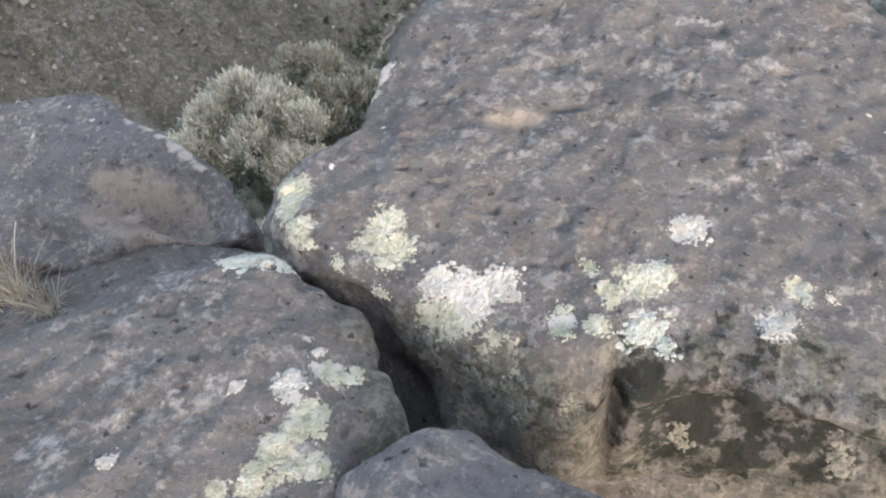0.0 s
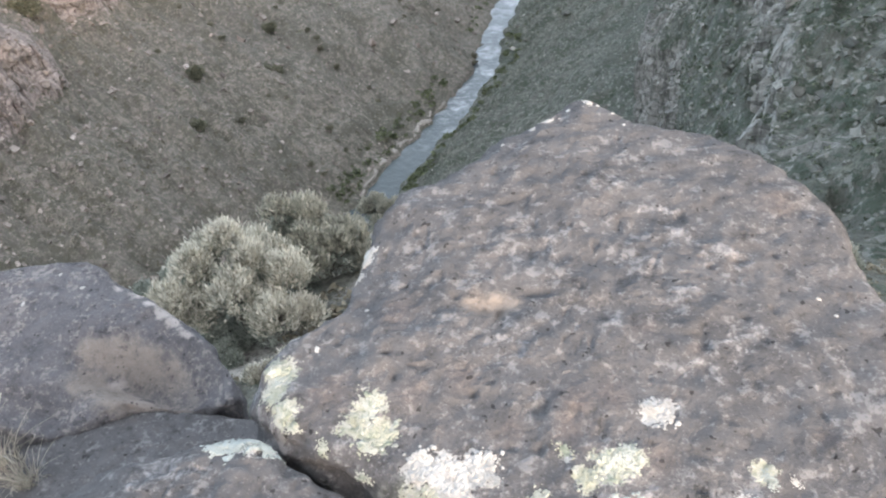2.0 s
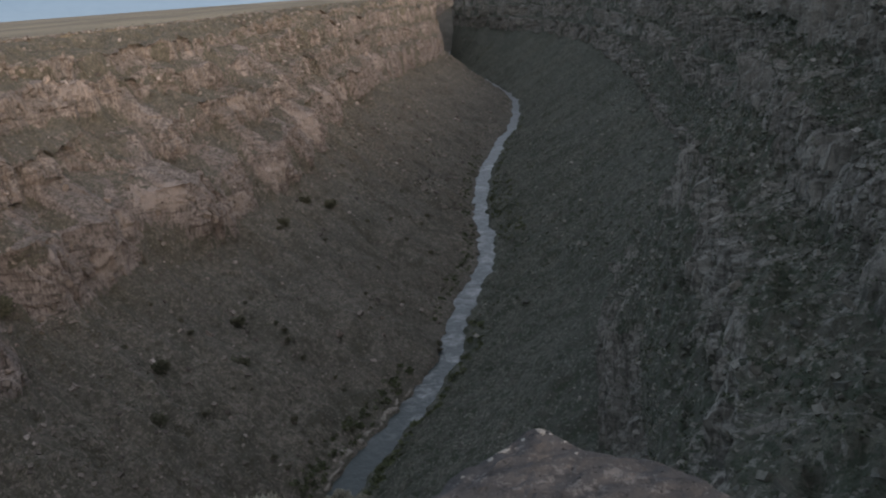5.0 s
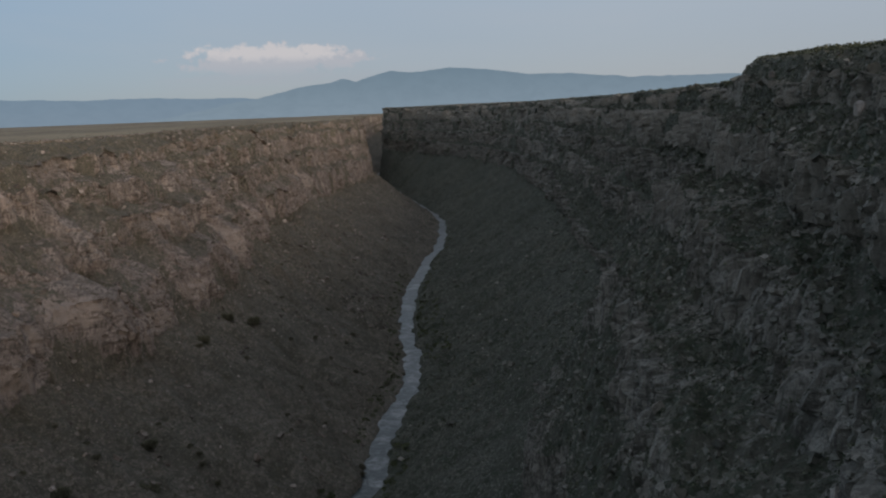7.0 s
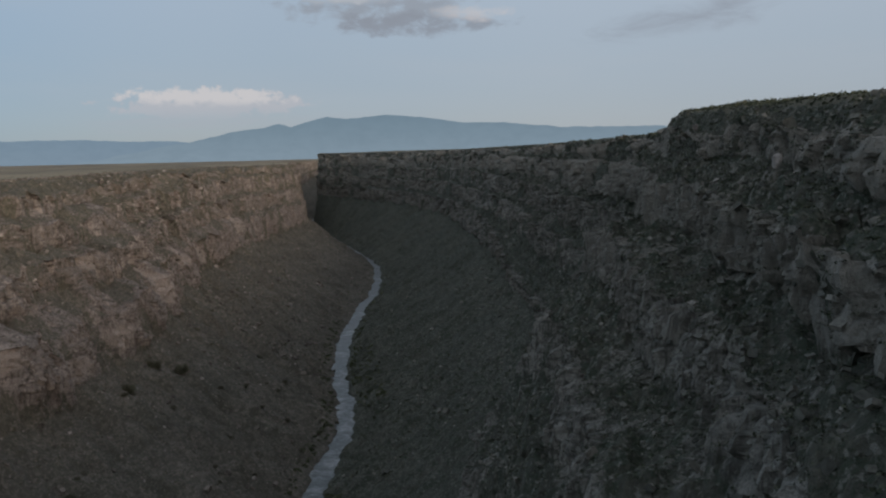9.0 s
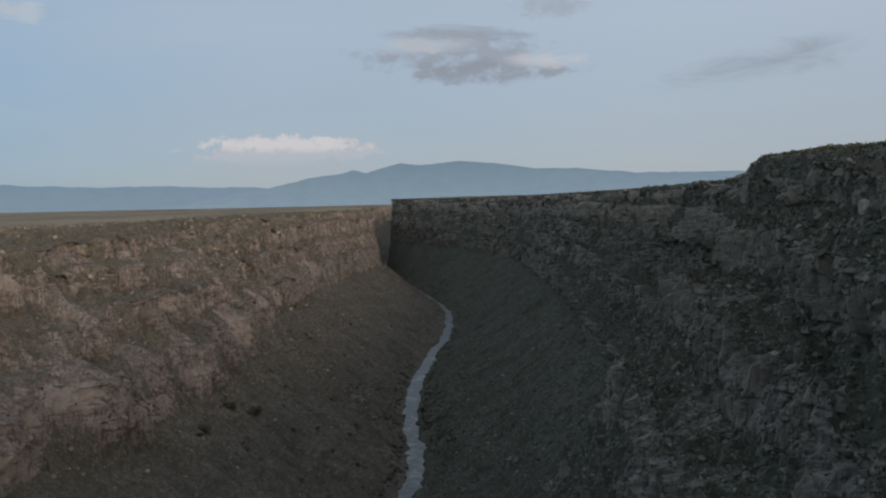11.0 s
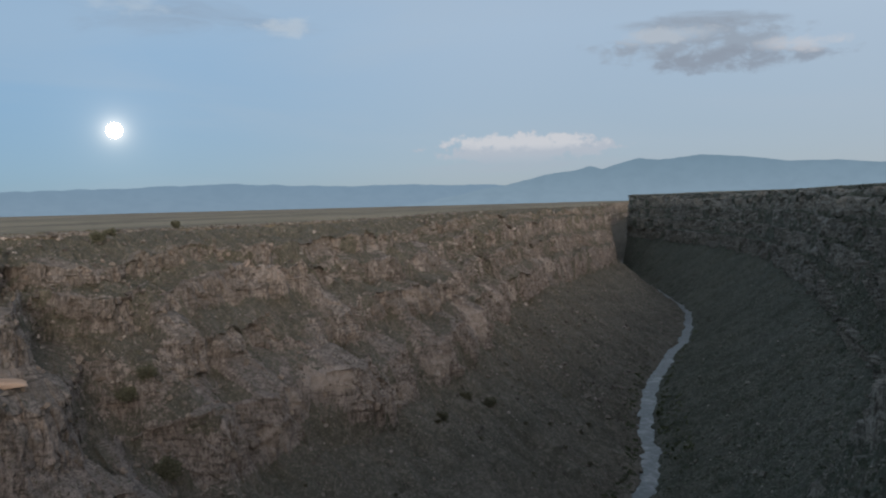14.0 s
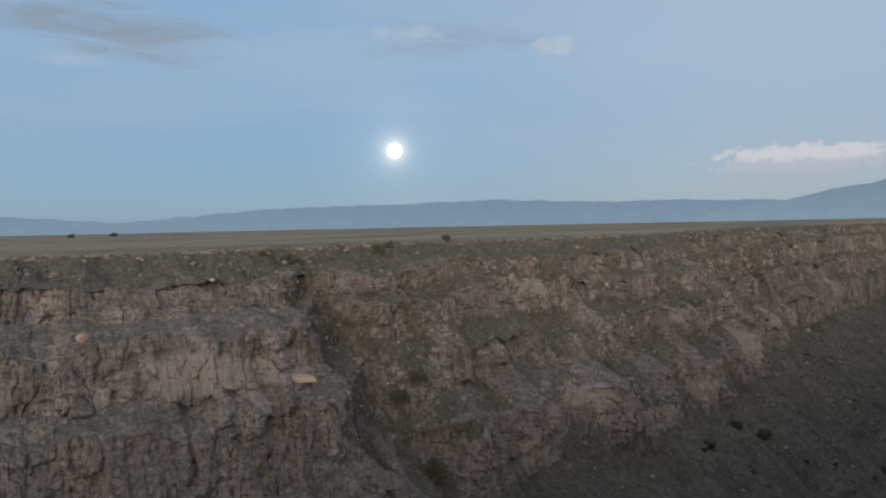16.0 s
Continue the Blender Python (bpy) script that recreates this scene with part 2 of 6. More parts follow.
def gorge_material(name, rock_a, rock_b, pale, soil_a, soil_b, green, green_amount, cap, low_rock, top_soil):
    """Basalt in the steep parts, stony soil with dry grass and low brush on the slopes."""
    m = bpy.data.materials.new(name)
    k = Tree(m)
    pos = k.n("NewGeometry").outputs["Position"]
    rock = k.n("Attribute", {"attribute_name": "rock"}).outputs["Fac"]
    tall = k.n("VectorMath", {"operation": "MULTIPLY"}, i0=pos, i1=(1, 1, 0.28)).outputs[0]
    big = k.noise(0.022, pos, 4)
    mid = k.noise(0.11, tall, 5, 0.62)
    fine = k.noise(0.55, tall, 5, 0.65)
    grit = k.noise(1.7, pos, 4, 0.7)
    rock_col = k.mix(k.smooth(mid, 0.35, 0.66), rock_a, rock_b)
    rock_col = k.mix(k.math("MULTIPLY", k.smooth(k.noise(0.07, tall, 7, 0.68, 0.3), 0.49, 0.58), 0.80), rock_col, pale)
    bleach = k.n("Attribute", {"attribute_name": "bleach"}).outputs["Fac"]
    level = k.math("ADD", k.n("SeparateXYZ", None, Vector=pos).outputs[2], k.math("MULTIPLY", k.math("SUBTRACT", mid, 0.5), 30.0))
    rock_col = k.mix(k.math("MULTIPLY", k.smooth(level, -68.0, -88.0), 0.35), rock_col, low_rock)
    # level dark lines for cracks and the shadows under ledges, painted in
    seam_shadow = k.noise(1.0, k.n("VectorMath", {"operation": "MULTIPLY"}, i0=pos, i1=(0.10, 0.10, 0.75)).outputs[0], 4, 0.6)
    rock_col = k.mix(k.math("MULTIPLY", k.smooth(seam_shadow, 0.48, 0.38), 0.65), rock_col, tuple(c * 0.4 for c in rock_a))
    rock_col = k.mix(k.math("MULTIPLY", k.smooth(grit, 0.50, 0.64), 0.48), rock_col, pale)
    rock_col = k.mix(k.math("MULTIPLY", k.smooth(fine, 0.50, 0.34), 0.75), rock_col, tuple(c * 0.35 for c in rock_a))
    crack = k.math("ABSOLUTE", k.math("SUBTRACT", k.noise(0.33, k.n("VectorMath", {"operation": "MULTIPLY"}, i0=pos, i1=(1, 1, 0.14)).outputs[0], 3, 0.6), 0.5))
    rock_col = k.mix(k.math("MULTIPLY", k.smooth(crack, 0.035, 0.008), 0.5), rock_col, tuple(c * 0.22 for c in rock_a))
    rock_col = k.mix(k.math("MULTIPLY", k.smooth(k.math("ADD", bleach, k.math("ADD", k.math("MULTIPLY", mid, 0.6), k.math("MULTIPLY", grit, 0.5))), 0.92, 1.20), 0.60), rock_col, tuple(c * 1.05 for c in pale))
    # caprock tint; also puts extra brightness into the east wall's upper part
    high = k.smooth(k.math("ADD", k.n("SeparateXYZ", None, Vector=pos).outputs[2], k.math("MULTIPLY", k.math("SUBTRACT", big, 0.5), 20.0)), -36.0, -8.0)
    rock_col = k.mix(k.math("MULTIPLY", high, 0.60), rock_col, cap)
    soil = k.mix(k.smooth(big, 0.42, 0.58), soil_a, soil_b)
    soil = k.mix(k.math("MULTIPLY", k.smooth(level, -70.0, -35.0), 0.6), soil, top_soil)
    soil = k.mix(k.smooth(fine, 0.40, 0.68), k.mix(0.5, soil, (0.02, 0.02, 0.018)), soil)
    brush = k.smooth(k.math("ADD", k.math("MULTIPLY", grit, 0.6), k.math("MULTIPLY", k.noise(0.30, pos, 3), 0.6)), 0.575, 0.655)
    soil = k.mix(k.math("MULTIPLY", brush, green_amount), soil, green)
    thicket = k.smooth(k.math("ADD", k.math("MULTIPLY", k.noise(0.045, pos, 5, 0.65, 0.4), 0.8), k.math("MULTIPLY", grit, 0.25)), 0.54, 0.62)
    # thicker brush low on the talus, with the gorge floor's shade painted in
    brush_shade = k.math("ADD", 0.45, k.math("MULTIPLY", k.smooth(level, -110.0, -165.0), 0.35))
    soil = k.mix(k.math("MULTIPLY", thicket, brush_shade), soil, tuple(0.8 * c for c in green))
    stones = k.smooth(k.noise(0.8, pos, 3, 0.6), 0.57, 0.64)
    soil = k.mix(k.math("MULTIPLY", stones, 0.65), soil, rock_b)
    ledge = k.smooth(k.n("SeparateXYZ", None, Vector=k.n("NewGeometry").outputs["True Normal"]).outputs[2], 0.62, 0.85)
    edge = k.smooth(k.math("SUBTRACT", k.math("ADD", k.math("ADD", rock, bleach), k.math("MULTIPLY", k.math("SUBTRACT", fine, 0.5), 1.1)), k.math("MULTIPLY", ledge, 0.40)), 0.36, 0.56)
    colour = k.mix(edge, soil, rock_col)
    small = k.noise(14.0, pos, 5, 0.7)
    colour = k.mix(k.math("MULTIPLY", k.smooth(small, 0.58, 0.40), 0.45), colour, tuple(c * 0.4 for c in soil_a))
    bump = k.math("ADD", fine, k.math("ADD", k.math("MULTIPLY", grit, 0.5), k.math("MULTIPLY", small, 0.06)))
    finish(k, colour, 0.95, bump, 0.9, 1.6)
    return m


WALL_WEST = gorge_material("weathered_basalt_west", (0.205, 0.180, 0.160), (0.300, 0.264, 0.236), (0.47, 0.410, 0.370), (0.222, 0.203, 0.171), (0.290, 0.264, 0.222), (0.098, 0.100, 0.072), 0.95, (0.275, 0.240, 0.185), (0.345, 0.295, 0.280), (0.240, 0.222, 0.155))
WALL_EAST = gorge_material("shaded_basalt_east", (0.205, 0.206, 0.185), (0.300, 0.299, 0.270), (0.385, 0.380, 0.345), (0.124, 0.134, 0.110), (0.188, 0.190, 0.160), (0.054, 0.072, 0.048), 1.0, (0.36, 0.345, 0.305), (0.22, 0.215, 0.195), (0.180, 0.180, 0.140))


def plain_material(name, dry, straw, bare):
    m = bpy.data.materials.new(name)
    k = Tree(m)
    pos = k.n("NewGeometry").outputs["Position"]
    a = k.noise(0.006, k.n("VectorMath", {"operation": "MULTIPLY"}, i0=pos, i1=(1, 0.35, 1)).outputs[0], 5, 0.6)
    b = k.noise(0.15, pos, 5, 0.7)
    c = k.mix(k.smooth(a, 0.35, 0.65), dry, straw)
    c = k.mix(k.smooth(b, 0.55, 0.72), c, (0.075, 0.072, 0.045))
    c = k.mix(k.smooth(k.noise(0.05, pos, 3), 0.62, 0.72), c, bare)
    finish(k, c, 0.95, b, 0.6, 0.5)
    return m


PLAIN = plain_material("dry_grass_plain", (0.165, 0.140, 0.095), (0.285, 0.248, 0.170), (0.32, 0.275, 0.185))
PLATEAU = plain_material("stony_grass_plateau", (0.120, 0.114, 0.084), (0.185, 0.170, 0.125), (0.235, 0.215, 0.165))


def water_material():
    m = bpy.data.materials.new("river_water")
    k = Tree(m)
    pos = k.n("NewGeometry").outputs["Position"]
    foam = k.math("ADD", k.smooth(k.noise(0.16, pos, 4, 0.6, 0.8), 0.44, 0.70), k.smooth(k.noise(0.06, pos, 3, 0.6), 0.50, 0.66))
    away = k.smooth(k.n("SeparateXYZ", None, Vector=pos).outputs[1], 285.0, 350.0)
    f = k.math("MULTIPLY", k.math("MULTIPLY", foam, 0.42, clamp=True), away)
    colour = k.mix(f, (0.016, 0.030, 0.031), (0.46, 0.49, 0.51))
    rough = k.math("ADD", 0.30, k.math("MULTIPLY", f, 0.5))
    finish(k, colour, rough, k.noise(0.3, pos, 4, 0.55), 0.35, 1.0)
    return m


WATER = water_material()


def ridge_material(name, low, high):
    """Hazy far range, unlit: the blue air between is painted on as its glow."""
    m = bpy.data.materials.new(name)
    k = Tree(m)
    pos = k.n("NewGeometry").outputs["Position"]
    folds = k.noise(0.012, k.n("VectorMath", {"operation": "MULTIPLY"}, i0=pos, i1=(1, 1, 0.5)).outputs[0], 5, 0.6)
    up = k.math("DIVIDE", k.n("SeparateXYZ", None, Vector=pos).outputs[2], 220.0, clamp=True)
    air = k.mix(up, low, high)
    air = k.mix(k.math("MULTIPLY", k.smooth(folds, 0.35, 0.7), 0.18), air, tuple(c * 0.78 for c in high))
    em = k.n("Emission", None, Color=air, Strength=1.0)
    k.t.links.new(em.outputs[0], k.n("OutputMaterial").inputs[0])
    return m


# ---- the gorge ----
RIVER_Z = -190.0
RIVER = [(-900, -4600), (-330, -600), (-230, -250), (-152, -8), (-136, 62), (-118, 130), (-83.5, 267), (-59, 357), (-48, 470), (-45.5, 571), (-61.5, 790), (-50, 979), (-36, 1166), (-50, 1400), (-120, 1700), (-190, 2000), (-250, 2300), (-190, 2600), (-100, 3000), (-50, 4700)]
WEST = [(-1250, -4500), (-700, -520), (-540, -120), (-430, 140), (-396, 200), (-362, 262), (-352, 380), (-330, 480), (-304, 590), (-290, 700), (-290, 880), (-292, 1080), (-278, 1300), (-215, 1560), (-245, 1820), (-290, 2120), (-370, 2400), (-330, 2700), (-200, 3000), (-150, 4700)]
EAST = [(-650, -4700), (-150, -620), (-70, -270), (-2.0, 0.5), (42, 12), (64, 104), (76, 215), (114, 310), (138, 440), (146, 560), (156, 800), (150, 980), (140, 1200), (120, 1480), (55, 1750), (-100, 2080), (-236, 2290), (-90, 2600), (0, 3000), (50, 4700)]
EAST_Z = [(0, -4), (1, -4), (2, -3), (3, -1.75), (4, 4.0), (5, 7.0), (5.5, 8.2), (6.0, 9.9), (6.09, 9.8), (6.15, 7.2), (7, 7.4), (8, 8), (16, 8), (17, 4), (18, -8), (19, -10)]
DEPTH = [1] * 17 + [0.6, 0.02, 0.02]


def spline(points, at):
    """Catmull-Rom through the points, at station numbers."""
    p = np.asarray(points, float).reshape(len(points), -1)
    i = np.clip(np.floor(at).astype(int), 0, len(p) - 2)
    f = (at - i)[:, None]
    a, b, c, d = (p[np.clip(i + o, 0, len(p) - 1)] for o in (-1, 0, 1, 2))
    return 0.5 * (2 * b + (c - a) * f + (2 * a - 5 * b + 4 * c - d) * f ** 2 + (3 * b - a - 3 * c + d) * f ** 3)


def stations():
    """Station numbers, closer together where the camera sees the gorge from near by."""
    fine = np.linspace(0, len(RIVER) - 1, 20000)
    y = spline(RIVER, fine)[:, 1]
    want = np.interp(y, [-4600, -300, -60, 0, 40, 230, 300, 500, 800, 1400, 2300, 3000, 4700], [300, 30, 4, 1.2, 0.55, 0.6, 0.95, 1.3, 2.0, 3.2, 6, 60, 250])
    count = np.concatenate([[0], np.cumsum(np.abs(np.diff(y)) / want[1:])])
    return np.interp(np.arange(0, count[-1]), count, fine)


def bent(points, at):
    """Straight from point to point, the corners a little rounded."""
    p = np.asarray(points, float)
    lines = np.stack([np.interp(at, np.arange(len(p)), p[:, c]) for c in range(p.shape[1])], 1)
    pad = np.concatenate([lines[:1].repeat(6, 0), lines, lines[-1:].repeat(6, 0)])
    return np.stack([np.convolve(pad[:, c], np.full(13, 1 / 13), "valid") for c in range(p.shape[1])], 1)


KS = stations()
RIV = spline(RIVER, KS)
ALONG = np.concatenate([[0], np.cumsum(np.linalg.norm(np.diff(RIV, axis=0), axis=1))])
DEEP = RIVER_Z * spline(DEPTH, KS)[:, 0].clip(0.02, 1)


def gorge_side(rim, rim_z, profile, seed, out, shape, buried, foot, blocks, uneven):
    """One side of the gorge from the river's edge over talus, cliff bands and benches to the rim, and the plain beyond it.
    profile: (share of the way to the rim, share of the height, both by station, rows to the next point, 1 where the next stretch is a cliff)."""
    q = (bent if out > 0 else spline)(rim, KS)
    zr = np.asarray(rim_z, float)
    n = len(KS)
    reach = np.linalg.norm(q - RIV, axis=1)
    to_river = (RIV - q) / reach[:, None]
    rim_far = np.hypot(q[:, 0], q[:, 1])
    wild = step(rim_far, 20, 60)
    us, hs = [], []
    for i, (u, h, _, _) in enumerate(profile):
        free = (0.0 if i in (0, 1, len(profile) - 1) else 1.0) * wild
        block = lattice(np.floor(ALONG / 21 + 0.8 * vnoise(ALONG / 30, i, 0, seed + 70)).astype(np.int64), i // 2, 0, seed + 60) - 0.5
        us.append(u + free * (uneven[0] * fbm(ALONG / 60, 3.1 * i, 0, 4, seed + i) + uneven[1] * block))
        hs.append(h + free * (uneven[2] * fbm(ALONG / 70, 7.7 * (i // 2), 0, 3, seed + 40 + i // 2) + uneven[3] * fbm(ALONG / 17, 7.7 * i, 0, 3, seed + 50 + i)))
    if out > 0:
        # the ledge below the camera falls away more gently than the walls further on
        gentle = 1 - step(rim_far, 8, 34)
        for i, (u, h, _, _) in enumerate(profile):
            soft = np.where(u > 0.8, np.interp(u, [0.80, 0.93, 0.966, 0.985, 1.0], [0.76, 0.925, 0.977, 0.990, 1.0]), h)
            hs[i] = hs[i] + gentle * (soft - h)
    edge = (8.2 + 2.6 * fbm(ALONG / 20, 0.5, 0, 3, seed + 90) + out * 3.0 * vnoise(ALONG / 42, 0.2, 0, 77) + 2.4 * fbm(ALONG / 8, 0.7, 0, 3, seed + 91)).clip(3.0, 13) / reach
    us[0], us[1] = edge * 0.55, edge
    for i in range(2, len(us)):
        us[i] = np.maximum(us[i], us[i - 1] + 0.004)
        hs[i] = np.maximum(hs[i], hs[i - 1] + 0.002)
    us[-1], hs[-1] = np.ones(n), np.ones(n)
    for i in range(len(us) - 2, 1, -1):
        us[i] = np.minimum(us[i], us[i + 1] - 0.003)
        hs[i] = np.minimum(hs[i], hs[i + 1] - 0.001)
    cols, rock, band = [], [], []
    for i in range(len(profile) - 1):
        rows, cliff = profile[i][2], profile[i][3]
        for j in range(rows):
            f = j / rows
            cols.append((us[i] + (us[i + 1] - us[i]) * f, hs[i] + (hs[i + 1] - hs[i]) * f))
            rock.append(cliff * min(1.0, 4 * f + 0.25) if cliff else (profile[i - 1][3] * max(0, 1 - 6 * f) if i else 0))
            band.append(i)
    cols.append((us[-1], hs[-1]))
    rock.append(0.05)
    band.append(len(profile))
    u = np.array([c[0] for c in cols])
    h = np.array([c[1] for c in cols])
    rock = np.array(rock)[:, None] * np.ones((1, n))
    band = np.array(band)[:, None]
    xy = RIV[None] + (q - RIV)[None] * u[..., None]
    z = DEEP[None] + (zr - DEEP)[None] * h
    s = ALONG[None] * np.ones_like(u)
    near = step(np.hypot(xy[..., 0], xy[..., 1]), 14, 50)
    depth_ok = np.clip(DEEP / RIVER_Z, 0, 1)[None]
    # where a cliff band is buried under rubble
    bare = step(fbm(s / 34, band * 2.3, z / 40, 4, seed + 21, 0.6), buried, buried + 0.4)
    rock = rock * bare
    broken = step(h - foot, 0.0, 0.06) * (1 - step(h, 0.94, 0.985)) * ((0.32 if out < 0 else 0.12) + 0.7 * fbm(s / 14, z / 9, 0, 3, seed + 22)).clip(0, 1)
    rock = np.maximum(rock, broken)
    stand = shape(s, h, xy)
    rock = np.maximum(rock, step(stand, 2.0, 4.5) * (0.9 if out < 0 else 0.0) * step(h - foot, 0.0, 0.03))
    # columns in the cliffs, split by grooves, in two widths, and deeper bays
    wob = 0.7 * vnoise(s / 13, z / 11, 0, seed + 5)
    ones = np.ones_like(s, dtype=np.int64)

    # columns are told apart less finely in the far bend
    far_off = 3.0 * step(KS, 9.0, 11.5)
    count = np.concatenate([[0], np.cumsum(np.diff(ALONG) / (1 + far_off[1:]))])

    def columns(width, tall, salt):
        a = count[None] * np.ones_like(s) / width + 0.8 * wob + blocks[5] * vnoise(s / (0.7 * width), z / (0.8 * width), 0, seed + salt)
        cell = np.floor(a).astype(np.int64)
        b = z / (tall * (1 + far_off)) + 3.0 * lattice(cell, band * ones, 0, seed + salt + 1)
        stand_out = lattice(cell, band * ones, np.floor(b).astype(np.int64), seed + salt + 2) - 0.5
        groove = step(np.abs(a - cell - 0.5), 0.30, 0.5) + 0.45 * step(np.abs(b - np.floor(b) - 0.5), 0.38, 0.5)
        return stand_out - blocks[4] * groove

    c1 = columns(blocks[0], 2.6 * blocks[0], 6)
    c2 = columns(3.1 * blocks[0], 5.0 * blocks[0], 17)
    bay = fbm(s / 55, band * 0.6, 0, 3, seed + 8)
    face = step(h, 0.25, 0.5) * (1 - 0.6 * step(h, 0.93, 1.0))
    push = rock * (blocks[1] * c1 + blocks[2] * c2 + (2.0 if out < 0 else 0.8) * fbm(s / 4.6, z / 5.0, band * 1.7, 3, seed + 31)) + (blocks[3] * bay + (2.5 if out < 0 else 1.2) * fbm(s / 18, z / 30, 0, 3, seed + 9)) * face * (0.5 + 0.5 * rock)
    if out > 0:
        push = push * (1 + 1.5 * step(xy[..., 1], 230, 450))
    push = push + stand
    xy = xy + to_river[None] * (push * near * depth_ok)[..., None]
    # rubble, broken ledges and shallow gullies on the slopes
    slope = (1 - rock) * step(h, 0.0, 0.05) * (1 - 0.7 * step(h, 0.985, 1.0))
    steps = lattice(np.floor(s / 4.5 + wob).astype(np.int64), np.floor(z / 5).astype(np.int64), 0, seed + 26) - 0.5
    z = z + slope * near * depth_ok * (2.8 * fbm(xy[..., 0] / 26, xy[..., 1] / 26, 0, 3, seed + 10) + 2.3 * fbm(xy[..., 0] / 8, xy[..., 1] / 8, z / 8, 4, seed + 11, 0.62)
                                        + 1.8 * steps * step(h, 0.38, 0.5) + (0.7 if out < 0 else 1.2) * fbm(xy[..., 0] / 2.6, xy[..., 1] / 2.6, z / 2.6, 2, seed + 27) * step(h, 0.3, 0.5) - (3.0 + (6.0 if out > 0 else 2.0) * step(xy[..., 1], 230, 450) * step(h, 0.06, 0.25)) * np.abs(fbm(s / 38, h * 1.5, 0, 3, seed + 12)))
    z = z + (1 - near) * 0.10 * fbm(xy[..., 0] / 1.5, xy[..., 1] / 1.5, 0, 3, seed + 13) * step(h, 0.5, 0.8)
    # the plain behind the rim
    ext_xy, ext_z = [], []
    for e in (1, 2, 3.5, 6, 10, 16, 25, 40, 60, 95, 150, 240, 400, 700, 1200, 2000, 3200, 4600):
        p = xy[-1] + np.stack([np.full(n, out * e), np.zeros(n)], 1)
        ext_xy.append(p)
        away = near[-1] + (1 - near[-1]) * step(e, 10, 40)
        rise = (0.010 + 0.014 * step(q[:, 1], 230, 300) * (1 - step(q[:, 1], 420, 620))) * min(e, 700) if out > 0 else 0.0
        ext_z.append(zr + rise * away + away * (0.9 * fbm(p[:, 0] / 30, p[:, 1] / 30, 0, 3, seed + 14) + 1.2 * fbm(p[:, 0] / 260, p[:, 1] / 260, 0, 2, seed + 15)) * min(1, e / 10))
    wall = np.concatenate([xy, z[..., None]], -1)
    plain = np.concatenate([np.array(ext_xy), np.array(ext_z)[..., None]], -1)
    if out > 0:
        # the ledge where the camera stands and the broken slope under it
        for sheet_pts in (wall, plain):
            x, y = sheet_pts[..., 0], sheet_pts[..., 1]
            t = 0.9 * y + np.where(x < 0, -0.43, 0.35) * x
            local = np.interp(t, [0.5, 1.2, 2.2, 4.0, 7.0, 13.0, 30.0, 60.0], [-1.75, -2.1, -3.5, -4.75, -5.9, -9.7, -24.0, -46.0]) + 0.12 * fbm(x / 1.7, y / 1.7, 0, 4, 9)
            mix = (1 - step(np.hypot(x, y), 11, 32)) * step(sheet_pts[..., 2], -60, -40)
            sheet_pts[..., 2] += (local - sheet_pts[..., 2]) * mix
    plain = np.concatenate([wall[-1:], plain])
    return wall, rock, plain


# buttresses of the west wall: place along the wall, half width, how far they stand out, from and to which share of the height
WEST_TOWERS = [(612, 8, 9, 0.42, 0.72), (560, 13, 7, 0.43, 0.62), (500, 9, 6, 0.45, 0.66), (455, 14, 7, 0.44, 0.60), (395, 16, 8, 0.43, 0.64), (330, 13, 7, 0.46, 0.70), (690, 12, 8, 0.44, 0.66), (760, 10, 7, 0.48, 0.74), (860, 16, 8, 0.45, 0.7), (300, 10, 6, 0.60, 0.82), (430, 12, 6, 0.62, 0.84), (540, 12, 6, 0.64, 0.85), (640, 14, 6, 0.62, 0.84), (950, 16, 8, 0.5, 0.75)]


def west_shape(s, h, xy):
    """A headland that stands out, and the side ravine beside it."""
    y = xy[..., 1] - 0.46 * (-xy[..., 0] - 118)
    ragged = y + 7 * fbm(xy[..., 0] / 40, h * 5, 0, 3, 5)
    # the headland's edge and the ravine lean over towards the foot
    ragged = ragged - 55 * (0.93 - h).clip(0, 0.6)
    head = (1 - step(ragged, 172, 186)) * step(y, -150, 60)
    ravine = np.exp(-((ragged - 203) / 17) ** 2)
    tower = 0
    for cy, width, out_by, low, high in WEST_TOWERS:
        tower = tower + out_by * np.exp(-((xy[..., 1] - 0.35 * (-xy[..., 0] - 170) - cy) / width) ** 4) * step(h, low - 0.05, low + 0.03) * (1 - step(h, high - 0.04, high + 0.05))
    return tower + step(h, 0.12, 0.5) * (1 - step(h, 0.80, 0.98)) * 20 * head - step(h, 0.25, 0.6) * (1 - 0.55 * step(h, 0.9, 1.0)) * 30 * ravine


def east_shape(s, h, xy):
    """A rocky spur below the rim, not far from the camera, with a buttress at its end."""
    y = xy[..., 1] + 2.0 * fbm(h * 14, 0.4, 0, 3, 71)
    spur = step(y, 95, 140) * (1 - step(y, 196, 208))
    buttress = step(y, 176, 184) * (1 - step(y, 199, 206)) * step(h, 0.355, 0.40) * (1 - step(h, 0.555, 0.62))
    back = 4 * (1 - ((y - 105) / 95).clip(0, 1)) * step(y, 40, 80) * step(h, 0.42, 0.55) * (1 - step(h, 0.84, 0.94))
    return -back + spur * step(h, 0.30, 0.56) * (1 - step(h, 0.70, 0.88)) * 1.0 + 0.5 * buttress - 7 * step(y, 60, 100) * (1 - step(y, 168, 180)) * step(h, 0.33, 0.40) * (1 - step(h, 0.56, 0.64))


def by_station(keys, values):
    return np.interp(KS, keys, values)


